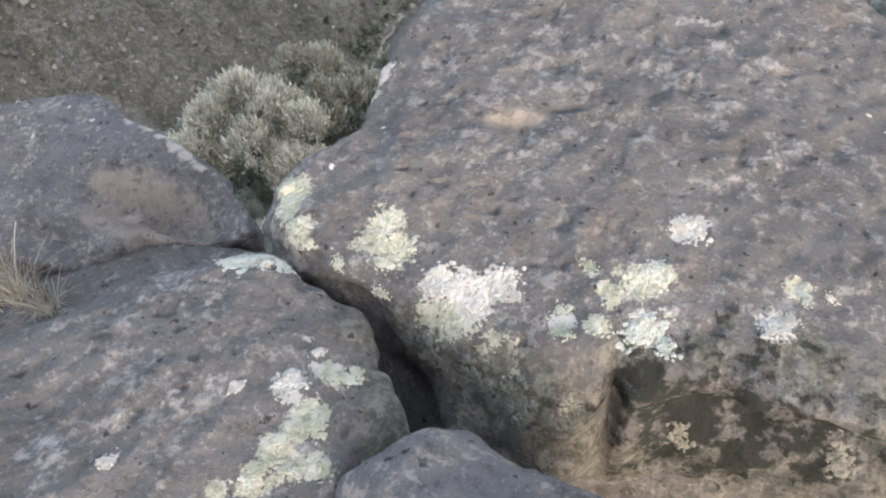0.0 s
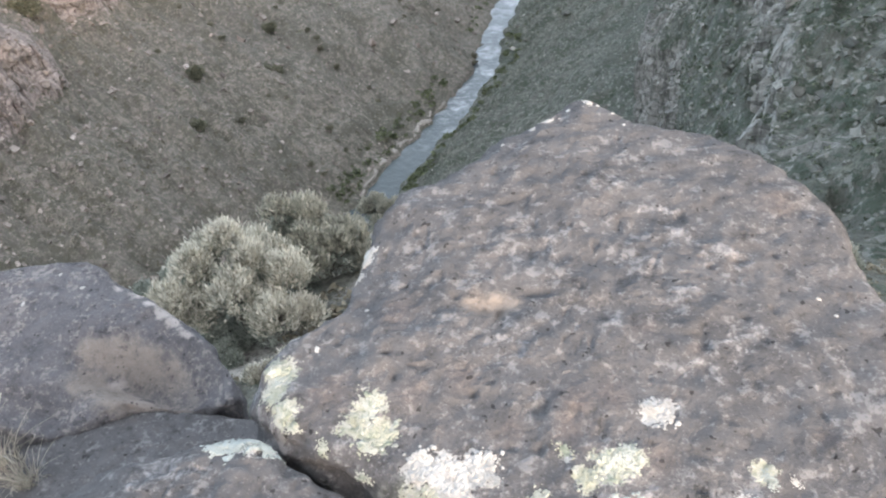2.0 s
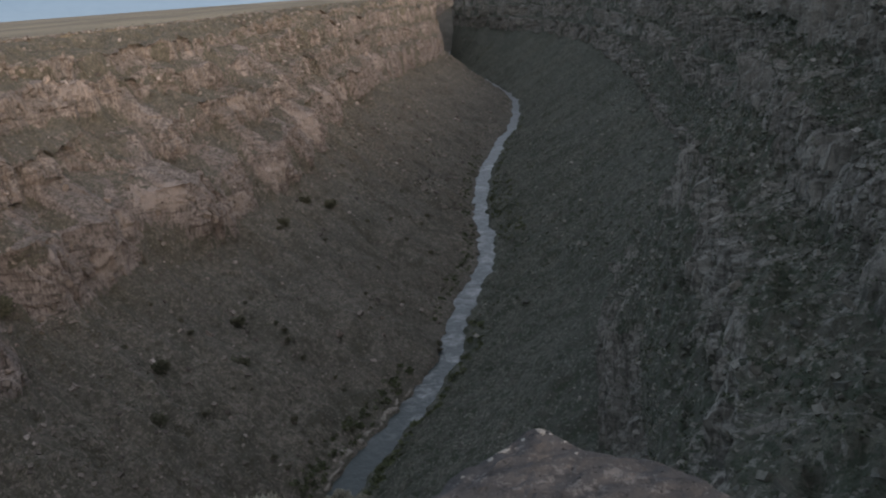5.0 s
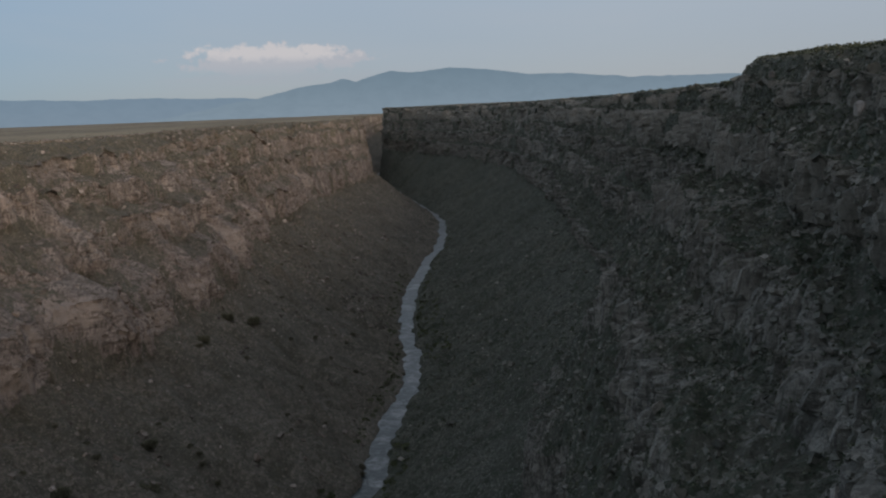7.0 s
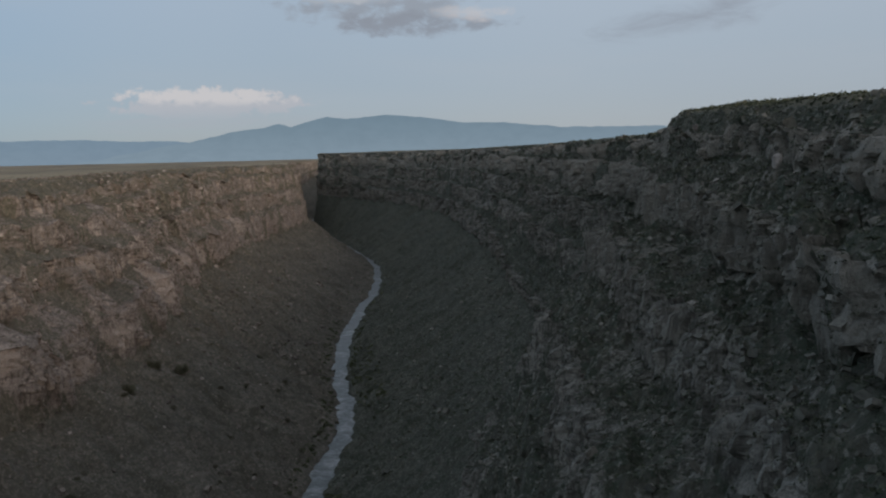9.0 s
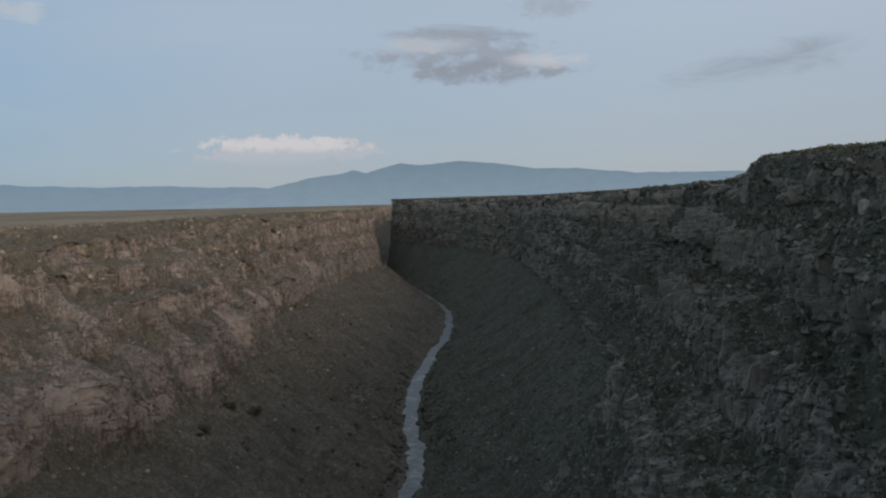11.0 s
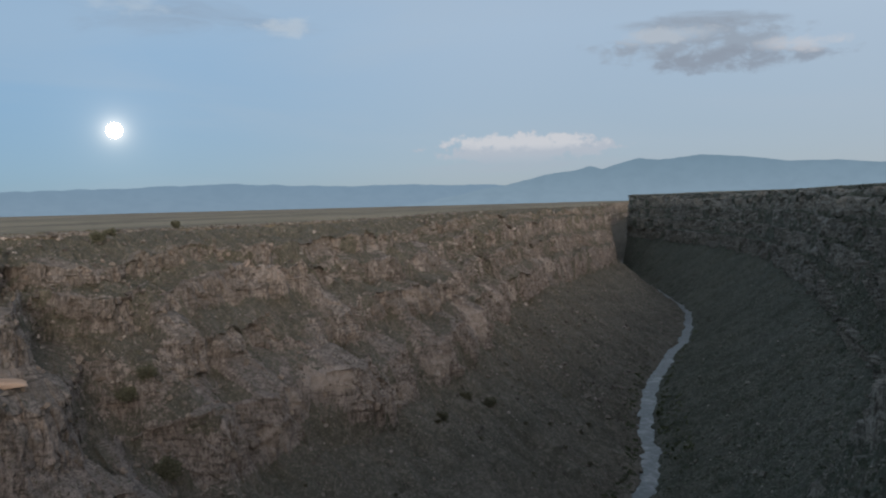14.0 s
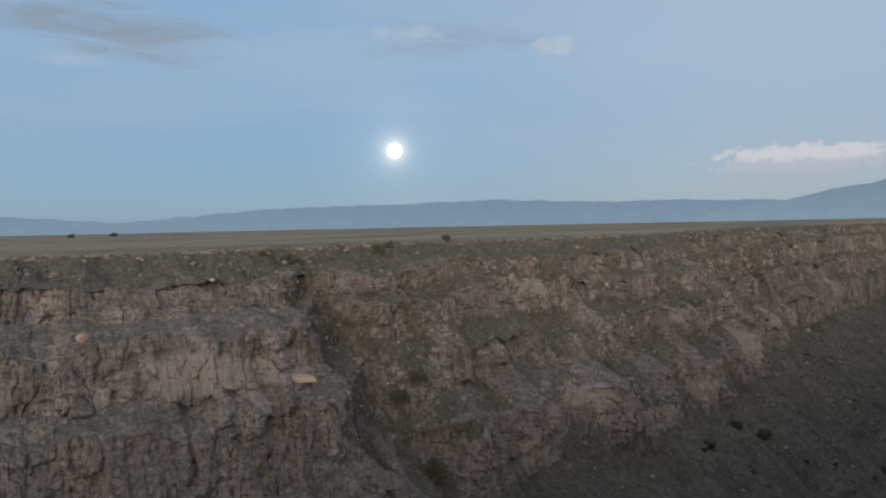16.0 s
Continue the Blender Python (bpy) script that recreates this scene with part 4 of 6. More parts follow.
main_block = boulder([(-0.03, 1.54), (-0.14, 1.43), (-0.25, 1.27), (-0.36, 1.21), (-0.395, 1.04), (-0.41, 0.94), (-0.475, 0.85), (-0.48, 0.74), (-0.40, 0.68), (-0.28, 0.63), (-0.14, 0.58), (-0.02, 0.55), (0.17, 0.53), (0.36, 0.50), (0.52, 0.60), (0.54, 0.80), (0.47, 0.98), (0.425, 1.12), (0.375, 1.25), (0.27, 1.39), (0.08, 1.46)],
                     (0.014, 0.1065, -1.055), 1.5, BASALT, "large dark basalt block crusted with pale lichen", 11, segs=420, rings=(110, 24, 110), edge=0.05, flare=0.045,
                     dents=[(0.13, 0.52, -1.095, 0.12, 0.16, 0.055, 0, 0.055, 0.0), (0.22, 0.48, -1.26, 0.22, 0.20, 0.14, 0, 0.07, 0.0), (0.012, 0.51, -1.10, 0.012, 0.12, 0.12, 0, 0.045, 0), (-0.158, 0.942, -0.966, 0.040, 0.017, 0.05, 0, 0, -0.020), (-0.085, 0.970, -0.960, 0.022, 0.008, 0.05, 0, 0, -0.009),
                            (-0.212, 0.959, -0.961, 0.008, 0.006, 0.03, 0, 0, -0.008), (-0.275, 0.58, -1.16, 0.085, 0.10, 0.05, 0.01, 0.05, -0.02), (-0.13, 0.52, -1.20, 0.13, 0.12, 0.09, -0.035, -0.055, 0.0)],
                     pale=[(-0.073, 1.085, -0.95, 0.035), (-0.04, 1.10, -0.95, 0.025), (0.158, 0.845, -0.971, 0.035), (0.143, 0.985, -0.946, 0.032), (0.20, 1.07, -0.94, 0.03), (0.02, 0.93, -0.96, 0.045), (-0.12, 0.90, -0.965, 0.035), (0.22, 0.90, -0.96, 0.04), (0.04, 1.25, -0.93, 0.045), (0.13, 1.12, -0.94, 0.045), (0.10, 1.18, -0.94, 0.03), (-0.30, 0.72, -1.0, 0.06), (-0.16, 0.65, -1.0, 0.07), (0.04, 0.67, -0.98, 0.06), (-0.44, 0.76, -1.0, 0.05)],
                     # lichen film; the low front spots also paint in the underside's shade
                     olive=[(-0.24, 0.62, -1.08, 0.09), (-0.14, 0.58, -1.09, 0.10), (-0.05, 0.54, -1.08, 0.09), (-0.03, 0.53, -1.16, 0.09), (0.02, 0.585, -1.0, 0.05), (0.12, 0.60, -0.995, 0.05), (0.22, 0.60, -1.0, 0.06), (0.32, 0.56, -1.02, 0.08), (0.36, 0.54, -1.10, 0.09), (0.26, 0.52, -1.13, 0.07), (0.10, 0.52, -1.16, 0.10), (0.04, 0.52, -1.20, 0.10), (0.16, 0.50, -1.20, 0.12), (0.24, 0.50, -1.18, 0.12), (0.34, 0.49, -1.18, 0.12), (0.28, 0.50, -1.08, 0.10), (0.40, 0.50, -1.06, 0.10), (0.12, 0.48, -1.28, 0.12), (0.24, 0.48, -1.28, 0.12)],
                     ochre=[(-0.178, 0.944, -0.98, 0.034), (-0.150, 0.942, -0.98, 0.034), (-0.125, 0.950, -0.975, 0.024)],
                     rust=[(-0.375, 0.772, -0.978, 0.07), (-0.30, 0.735, -0.981, 0.05), (-0.25, 0.773, -0.976, 0.05), (-0.183, 0.80, -0.973, 0.05), (-0.024, 0.774, -0.973, 0.06), (0.03, 0.788, -0.971, 0.05), (0.147, 0.875, -0.96, 0.025), (0.153, 0.836, -0.964, 0.022), (0.09, 0.697, -0.979, 0.05), (-0.02, 0.729, -0.978, 0.05), (-0.105, 0.721, -0.98, 0.045), (0.298, 0.743, -0.972, 0.03), (0.074, 0.91, -0.957, 0.03), (-0.06, 0.60, -1.03, 0.06), (-0.03, 0.57, -1.06, 0.06), (0.30, 1.20, -0.93, 0.06), (-0.30, 0.92, -0.97, 0.06)],
                     cream=[(-0.456, 0.807, -1.007, 0.030), (-0.456, 0.774, -1.015, 0.026), (-0.43, 0.734, -1.005, 0.026), (-0.304, 0.756, -1.002, 0.026), (-0.318, 0.724, -1.015, 0.030), (-0.284, 0.715, -1.017, 0.032), (-0.19, 0.631, -1.036, 0.034), (-0.22, 0.645, -1.045, 0.030), (-0.13, 0.615, -1.05, 0.034), (-0.10, 0.59, -1.08, 0.034), (0.0, 0.66, -0.983, 0.020), (0.03, 0.68, -0.983, 0.030), (0.052, 0.695, -0.982, 0.024), (-0.015, 0.615, -0.99, 0.018), (0.215, 0.69, -0.985, 0.018)],
                     chalk=[(-0.218, 0.671, -1.02, 0.028), (-0.18, 0.665, -1.019, 0.034), (-0.144, 0.672, -1.01, 0.030), (-0.169, 0.642, -1.024, 0.026), (0.09, 0.768, -0.983, 0.026), (0.19, 0.640, -0.995, 0.022), (-0.058, 0.62, -1.0, 0.018), (-0.385, 1.06, -0.975, 0.022), (-0.395, 1.02, -0.985, 0.016), (0.04, 0.615, -0.992, 0.028), (-0.06, 0.665, -0.985, 0.012), (-0.03, 0.69, -0.983, 0.012)],
                     # dark stone under the front edge, the undercut's shade in its colour
                     dark_hollow=[(0.05, 0.56, -1.035, 0.07), (0.085, 0.555, -1.07, 0.12), (0.13, 0.56, -1.085, 0.14), (0.18, 0.555, -1.09, 0.13), (0.235, 0.55, -1.09, 0.10), (0.10, 0.53, -1.15, 0.11), (0.17, 0.53, -1.15, 0.11), (0.24, 0.52, -1.15, 0.08)] )
left_block = boulder([(-0.50, 0.70), (-0.42, 0.690), (-0.355, 0.60), (-0.302, 0.53), (-0.235, 0.455), (-0.25, 0.36), (-0.30, 0.22), (-0.45, 0.10), (-0.75, 0.10), (-0.90, 0.28), (-0.80, 0.48), (-0.68, 0.58), (-0.61, 0.64)],
                     (0.0, 0.0, -0.985), 1.0, BASALT, "dark basalt block with bright lichen along its edge", 23, segs=320, rings=(80, 20, 60), edge=0.045,
                     pale=[(-0.579, 0.615, -1.0, 0.06), (-0.54, 0.60, -0.99, 0.04), (-0.493, 0.45, -0.988, 0.05), (-0.50, 0.42, -0.988, 0.04), (-0.56, 0.49, -0.988, 0.035), (-0.46, 0.47, -0.988, 0.03), (-0.33, 0.43, -0.99, 0.05), (-0.62, 0.36, -0.99, 0.05)], olive=[(-0.27, 0.52, -1.03, 0.05), (-0.24, 0.46, -1.03, 0.06), (-0.31, 0.59, -1.03, 0.04)],
                     rust=[(-0.30, 0.52, -1.0, 0.05), (-0.34, 0.58, -1.0, 0.04), (-0.27, 0.45, -1.0, 0.05), (-0.36, 0.63, -1.0, 0.04), (-0.60, 0.40, -0.99, 0.03)],
                     cream=[(-0.324, 0.451, -0.994, 0.026), (-0.33, 0.43, -0.994, 0.020), (-0.347, 0.405, -0.997, 0.022), (-0.36, 0.365, -0.993, 0.022), (-0.30, 0.391, -0.999, 0.020), (-0.327, 0.386, -0.997, 0.020), (-0.315, 0.511, -0.998, 0.022), (-0.396, 0.348, -0.994, 0.014)],
                     chalk=[(-0.359, 0.489, -0.991, 0.022), (-0.352, 0.472, -0.991, 0.014), (-0.339, 0.537, -0.995, 0.010), (-0.335, 0.515, -0.995, 0.009), (-0.417, 0.469, -0.988, 0.010), (-0.525, 0.36, -0.99, 0.012), (-0.46, 0.68, -1.0, 0.030), (-0.43, 0.682, -1.0, 0.024)])
low_block = boulder([(-0.262, 0.34), (-0.250, 0.400), (-0.185, 0.436), (-0.11, 0.438), (-0.05, 0.425), (0.035, 0.390), (0.11, 0.24), (-0.05, 0.10), (-0.22, 0.14)],
                    (0.0, 0.0, -0.935), 0.95, BASALT_GREY, "rounded grey basalt stone wedged below the blocks", 37, segs=200, rings=(50, 18, 40), edge=0.07)
side_block = boulder([(-1.85, 1.46), (-1.665, 1.555), (-1.45, 1.612), (-1.36, 1.60), (-1.26, 1.535), (-1.12, 1.475), (-1.0, 1.385), (-0.86, 1.290), (-0.815, 1.22), (-0.86, 1.19), (-0.95, 1.175), (-1.06, 1.16), (-1.18, 1.115), (-1.35, 1.06), (-1.8, 1.08)],
                     (0.0, 0.06, -1.575), 1.6, BASALT_GREY, "broad smooth grey basalt slab with a pale hollow", 41, segs=320, rings=(90, 20, 50), edge=0.045, under=0.30, rough=0.7,
                     dents=[(-1.07, 1.255, -1.50, 0.19, 0.070, 0.4, 0, 0, -0.115), (-0.95, 1.20, -1.52, 0.12, 0.06, 0.3, 0, 0, -0.05), (-1.10, 1.42, -1.50, 0.10, 0.04, 0.3, 0, 0, 0.012), (-1.00, 1.345, -1.50, 0.08, 0.04, 0.3, 0, 0, 0.012), (-1.27, 1.12, -1.52, 0.12, 0.06, 0.3, 0, 0, -0.055), (-1.55, 1.25, -1.5, 0.2, 0.2, 0.3, 0, 0, -0.03)],
                     pale=[(-1.25, 1.512, -1.49, 0.018), (-1.19, 1.495, -1.49, 0.022), (-1.13, 1.462, -1.49, 0.022), (-1.08, 1.425, -1.49, 0.022), (-1.04, 1.395, -1.49, 0.022), (-0.99, 1.355, -1.49, 0.022), (-0.94, 1.32, -1.49, 0.020), (-0.89, 1.29, -1.50, 0.018), (-1.146, 1.243, -1.58, 0.022), (-1.10, 1.215, -1.58, 0.026), (-1.06, 1.195, -1.58, 0.026), (-1.02, 1.178, -1.57, 0.024), (-0.95, 1.155, -1.57, 0.020)],
                     ochre=[(-1.23, 1.30, -1.55, 0.06), (-1.16, 1.30, -1.56, 0.08), (-1.10, 1.27, -1.57, 0.09), (-1.03, 1.25, -1.57, 0.08), (-0.97, 1.22, -1.57, 0.07), (-1.20, 1.22, -1.55, 0.07), (-1.12, 1.20, -1.57, 0.08), (-1.02, 1.19, -1.57, 0.07)],
                     rust=[(-1.19, 1.445, -1.49, 0.05), (-1.12, 1.41, -1.49, 0.06), (-1.06, 1.37, -1.49, 0.06), (-1.0, 1.325, -1.50, 0.06), (-0.94, 1.28, -1.51, 0.06), (-0.89, 1.24, -1.52, 0.05)], gain=0.95)
flat_block = boulder([(-1.55, 0.62), (-1.30, 1.08), (-1.19, 1.18), (-1.02, 1.215), (-0.84, 1.215), (-0.70, 1.15), (-0.58, 0.84), (-0.75, 0.55), (-1.15, 0.35), (-1.5, 0.4)],
                     (0.01, -0.02, -1.555), 0.7, BASALT, "low brown basalt slab between the larger blocks", 59, segs=220, rings=(50, 16, 30), edge=0.06,
                     rust=[(-1.15, 1.02, -1.66, 0.10), (-1.02, 1.06, -1.66, 0.10), (-0.90, 1.08, -1.66, 0.10), (-1.05, 0.95, -1.66, 0.10)], pale=[(-1.02, 1.19, -1.62, 0.03), (-0.90, 1.19, -1.62, 0.03), (-0.82, 1.17, -1.62, 0.03), (-1.35, 0.90, -1.66, 0.06)])


# ---- loose rock and brush on the gorge walls ----
def scatter(wall, rock, count, seed, y_lo, y_hi, prefer_rock, last=None):
    """Random places on a wall, denser where it is near."""
    rng = np.random.default_rng(seed)
    rows, cols = wall.shape[:2]
    ok = np.where((wall[0, :, 1] > y_lo) & (wall[0, :, 1] < y_hi))[0]
    got = []
    need = count
    while need > 0:
        r = rng.integers(3 if last is None else 0, rows - 2 if last is None else last, need * 3)
        c = ok[rng.integers(0, len(ok) - 1, need * 3)]
        w = rock[r, c] if prefer_rock else 1 - rock[r, c]
        keep = rng.random(need * 3) < 0.15 + 0.85 * w
        r, c = r[keep][:need], c[keep][:need]
        fr, fc = rng.random(len(r))[:, None], rng.random(len(r))[:, None]
        p = (wall[r, c] * (1 - fr) + wall[r + 1, c] * fr) * (1 - fc) + (wall[r, c + 1] * (1 - fr) + wall[r + 1, c + 1] * fr) * fc
        far = np.hypot(p[:, 0], p[:, 1]) > 16
        got.append(p[far])
        need -= int(far.sum())
    return np.concatenate(got)[:count], rng


def stamp(places, sizes, templates, faces, rng, sink, squash):
    """Copies of small shapes at many places, joined into arrays."""
    n = len(places)
    t = np.asarray(templates)[rng.integers(0, len(templates), n)]
    a = rng.random(n) * 2 * math.pi
    ca, sa = np.cos(a)[:, None], np.sin(a)[:, None]
    x, y, z = t[..., 0], t[..., 1], t[..., 2]
    v = np.stack([x * ca - y * sa, x * sa + y * ca, z * squash], -1) * np.asarray(sizes)[:, None, None]
    v = v + places[:, None, :] + np.array([0, 0, 1.0]) * (np.asarray(sizes) * sink)[:, None, None]
    f = faces[None] + (np.arange(n) * t.shape[1])[:, None, None]
    return v.reshape(-1, 3), f.reshape(-1, faces.shape[1])


def box_templates(rng, n=14):
    base = np.array([(x, y, z) for x in (-0.5, 0.5) for y in (-0.5, 0.5) for z in (-0.5, 0.5)], float)
    f = np.array([(0, 1, 3), (0, 3, 2), (4, 6, 7), (4, 7, 5), (0, 4, 5), (0, 5, 1), (2, 3, 7), (2, 7, 6), (0, 2, 6), (0, 6, 4), (1, 5, 7), (1, 7, 3)])
    out = []
    for _ in range(n):
        m = np.array(Euler((rng.random() * 1.2, rng.random() * 1.2, rng.random() * 6)).to_matrix())
        out.append(((base + rng.normal(0, 0.11, base.shape)) * (0.7 + 0.6 * rng.random(3))) @ m.T)
    return out, f


def rock_templates(rng, n=14, faces=None):
    """Angular blocks: a jittered box whose eight corners are broken off."""
    out = []
    for _ in range(n):
        bm = bmesh.new()
        bmesh.ops.create_cube(bm, size=1.0)
        bmesh.ops.bevel(bm, geom=bm.verts[:], offset=0.20, segments=1, affect="VERTICES")
        bmesh.ops.triangulate(bm, faces=bm.faces[:])
        bm.verts.ensure_lookup_table()
        v = np.array([x.co[:] for x in bm.verts])
        f = np.array([[x.index for x in q.verts] for q in bm.faces])
        bm.free()
        m = np.array(Euler((rng.random() * 1.2, rng.random() * 1.2, rng.random() * 6)).to_matrix())
        corner = np.sign(v) @ (1, 2, 4)
        jit = rng.normal(0, 0.10, (16, 3))[(corner + 7).astype(int)]
        out.append(((v + jit) * (0.7 + 0.6 * rng.random(3))) @ m.T)
    return out, f


def brush_templates(rng, n=12, blades=10):
    out = []
    for _ in range(n):
        v = []
        for _ in range(blades):
            d = rng.normal(0, 1, 3)
            d[2] = abs(d[2]) * 0.9
            d /= np.linalg.norm(d)
            c = d * (0.22 + 0.24 * rng.random())
            side = np.cross(d, rng.normal(0, 1, 3))
            side /= np.linalg.norm(side) + 1e-6
            up = np.cross(side, d) * 0.5 + d * 0.6
            v += [c - side * 0.19, c + side * 0.19, c + up * (0.24 + 0.18 * rng.random())]
        out.append(v)
    return out, np.arange(blades * 3).reshape(-1, 3)


def island_material(name, stops, rough=0.95):
    m = bpy.data.materials.new(name)
    k = Tree(m)
    g = k.n("NewGeometry")
    c = k.ramp(g.outputs["Random Per Island"], stops)
    n = k.noise(2.2, g.outputs["Position"], 4, 0.6)
    c = k.mix(k.math("MULTIPLY", k.smooth(n, 0.6, 0.35), 0.5), c, tuple(v * 0.5 for v in stops[0][1]))
    finish(k, c, rough, n, 0.4, 0.1)
    return m


LOOSE_WEST = island_material("loose_rock_west", [(0.0, (0.10, 0.088, 0.076)), (0.5, (0.215, 0.192, 0.165)), (0.92, (0.30, 0.268, 0.235)), (1.0, (0.50, 0.45, 0.41))])
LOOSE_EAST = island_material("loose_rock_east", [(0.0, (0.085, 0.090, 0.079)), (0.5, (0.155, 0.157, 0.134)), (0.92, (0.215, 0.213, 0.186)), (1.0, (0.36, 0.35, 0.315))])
BRUSH_WEST = island_material("brush_west", [(0.0, (0.070, 0.070, 0.045)), (0.6, (0.120, 0.112, 0.072)), (1.0, (0.18, 0.165, 0.11))])
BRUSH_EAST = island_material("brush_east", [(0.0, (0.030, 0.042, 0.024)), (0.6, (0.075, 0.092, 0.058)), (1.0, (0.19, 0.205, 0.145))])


def strew():
    rng0 = np.random.default_rng(4)
    rocks, rf = box_templates(rng0)
    bush, bf = brush_templates(rng0)
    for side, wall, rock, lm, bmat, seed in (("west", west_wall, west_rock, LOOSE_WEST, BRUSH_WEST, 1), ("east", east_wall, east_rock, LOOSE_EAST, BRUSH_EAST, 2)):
        lots = [(8000, -60, 700, 0.55), (4000, 600, 1500, 0.9)] if side == "west" else [(13000, 15, 420, 0.26), (5000, 400, 1300, 0.7)]
        for what, tem, fac, mat, label in (("loose_rock", rocks, rf, lm, "scattered dark basalt blocks on the gorge slope"), ("low_brush", bush, bf, bmat, "low grey-green brush and dry grass on the slope")):
            vs, fs, off = [], [], 0
            if what == "low_brush":
                # sparse brush along the rim and out on the plain
                flat = west_plain if side == "west" else east_plain
                p, rng = scatter(flat, np.zeros(flat.shape[:2]), 3500, seed * 10 + 9, 30, 1300, False, 9)
                v, f = stamp(p, 0.8 + 1.2 * rng.random(len(p)) ** 2, tem, fac, rng, -0.02, 0.85)
                vs.append(v)
                fs.append(f)
                off = len(v)
            if what == "loose_rock" and side == "west":
                # broken caprock along the rim
                p, rng = scatter(west_plain, np.zeros(west_plain.shape[:2]), 2200, 91, 120, 1000, False, 4)
                v, f = stamp(p, 0.9 * (1 + 0.8 * rng.pareto(2.6, len(p)).clip(0, 3)), tem, fac, rng, 0.05, 0.6)
                vs.append(v)
                fs.append(f)
                off = len(v)
            if side == "east":
                # broken blocks and brush on the near cliffs
                p, rng = scatter(wall, rock, 3500 if what == "loose_rock" else 5000, 95, 20, 210, True)
                if what == "loose_rock":
                    v, f = stamp(p, 0.36 * (1 + 0.8 * rng.pareto(2.6, len(p)).clip(0, 2.2)), tem, fac, rng, 0.0, 0.9)
                else:
                    v, f = stamp(p, 0.45 + 0.9 * rng.random(len(p)) ** 2, tem, fac, rng, -0.02, 0.85)
                vs.append(v)
                fs.append(f + off)
                off += len(v)
            for i, (count, lo, hi, least) in enumerate(lots):
                if what == "low_brush":
                    count = int(count * (2.4 if side == "east" else 1.6))
                p, rng = scatter(wall, rock, count, seed * 10 + i + (5 if what == "low_brush" else 0), lo, hi, False)
                if what == "loose_rock":
                    size = least * (1 + 0.9 * rng.pareto(2.6, count).clip(0, 3))
                    v, f = stamp(p, size, tem, fac, rng, 0.12, 0.8)
                else:
                    size = least * (1.6 + (3.4 if side == "east" else 2.4) * rng.random(count) ** 2)
                    v, f = stamp(p, size, tem, fac, rng, -0.02, 0.85)
                vs.append(v)
                fs.append(f + off)
                off += len(v)
            me = mesh_of(what, np.concatenate(vs), np.concatenate(fs), mat, False)
            tagged(new(what, me), label, "rocks" if what == "loose_rock" else "brush", kind="stuff")


strew()


def wall_rocks():
    """The blocks nearest to the camera's ledge, one object each, on the wall they lie on."""
    rng = np.random.default_rng(12)
    rocks, rf = rock_templates(rng, 12)
    for wall, pts, rock, lo, hi, n, mats, least in ((wall_east, east_wall, east_rock, 60, 200, 240, LOOSE_EAST_PART, 0.45), (wall_west, west_wall, west_rock, 150, 420, 290, LOOSE_WEST_PART, 1.1)):
        meshes = [mesh_of("rock", t, rf, mats, False) for t in rocks]
        p, r = scatter(pts, rock, n, 77, lo, hi, True)
        for q in p:
            s = least * (1 + r.pareto(2.4))
            ob = new("rock", meshes[r.integers(0, len(meshes))])
            ob.parent = wall
            ob.matrix_world = Matrix.LocRotScale(Vector(q) + Vector((0, 0, 0.2 * min(s, 4))), Euler((r.random(), r.random(), r.random() * 6)), Vector((1, r.uniform(0.7, 1.1), r.uniform(0.7, 1.2))) * float(min(s, 1.3 if wall is wall_east else 3.0)))


def piece_material(name, stops):
    m = bpy.data.materials.new(name)
    k = Tree(m)
    n = k.noise(1.4, k.n("TexCoord").outputs["Object"], 5, 0.65)
    c = k.ramp(k.n("ObjectInfo").outputs["Random"], stops)
    c = k.mix(k.math("MULTIPLY", k.smooth(n, 0.56, 0.36), 0.6), c, tuple(v * 0.5 for v in stops[0][1]))
    finish(k, c, 0.95, n, 0.7, 0.2)
    return m


LOOSE_EAST_PART = piece_material("block_east", [(0.0, (0.10, 0.100, 0.084)), (0.6, (0.155, 0.150, 0.126)), (1.0, (0.22, 0.21, 0.182))])
LOOSE_WEST_PART = piece_material("block_west", [(0.0, (0.16, 0.135, 0.115)), (0.7, (0.25, 0.21, 0.178)), (1.0, (0.36, 0.305, 0.265))])
wall_rocks()


# ---- lichen on the blocks ----
from mathutils.bvhtree import BVHTree


def lichen_material(name, a, b, c):
    m = bpy.data.materials.new(name)
    k = Tree(m)
    pos = k.n("NewGeometry").outputs["Position"]
    n = k.noise(60.0, pos, 4, 0.6)
    col = k.mix(k.smooth(k.noise(22.0, pos, 3), 0.40, 0.60), a, b)
    col = k.mix(k.math("MULTIPLY", k.smooth(n, 0.52, 0.34), 0.8), col, c)
    finish(k, col, 0.95, k.noise(240.0, pos, 4, 0.65), 0.8, 0.004)
    return m


CREAM = lichen_material("cream_lichen", (0.335, 0.345, 0.30), (0.27, 0.28, 0.22), (0.14, 0.17, 0.125))
CHALK = lichen_material("white_lichen", (0.36, 0.36, 0.34), (0.30, 0.30, 0.28), (0.26, 0.25, 0.23))
MINT = lichen_material("grey_green_lichen", (0.23, 0.26, 0.245), (0.31, 0.335, 0.305), (0.13, 0.145, 0.13))

DULL = lichen_material("olive_grey_lichen", (0.100, 0.104, 0.088), (0.145, 0.146, 0.128), (0.060, 0.060, 0.050))


def surface_of(block):
    me = block.data
    return BVHTree.FromPolygons([v.co[:] for v in me.vertices], [p.vertices[:] for p in me.polygons])


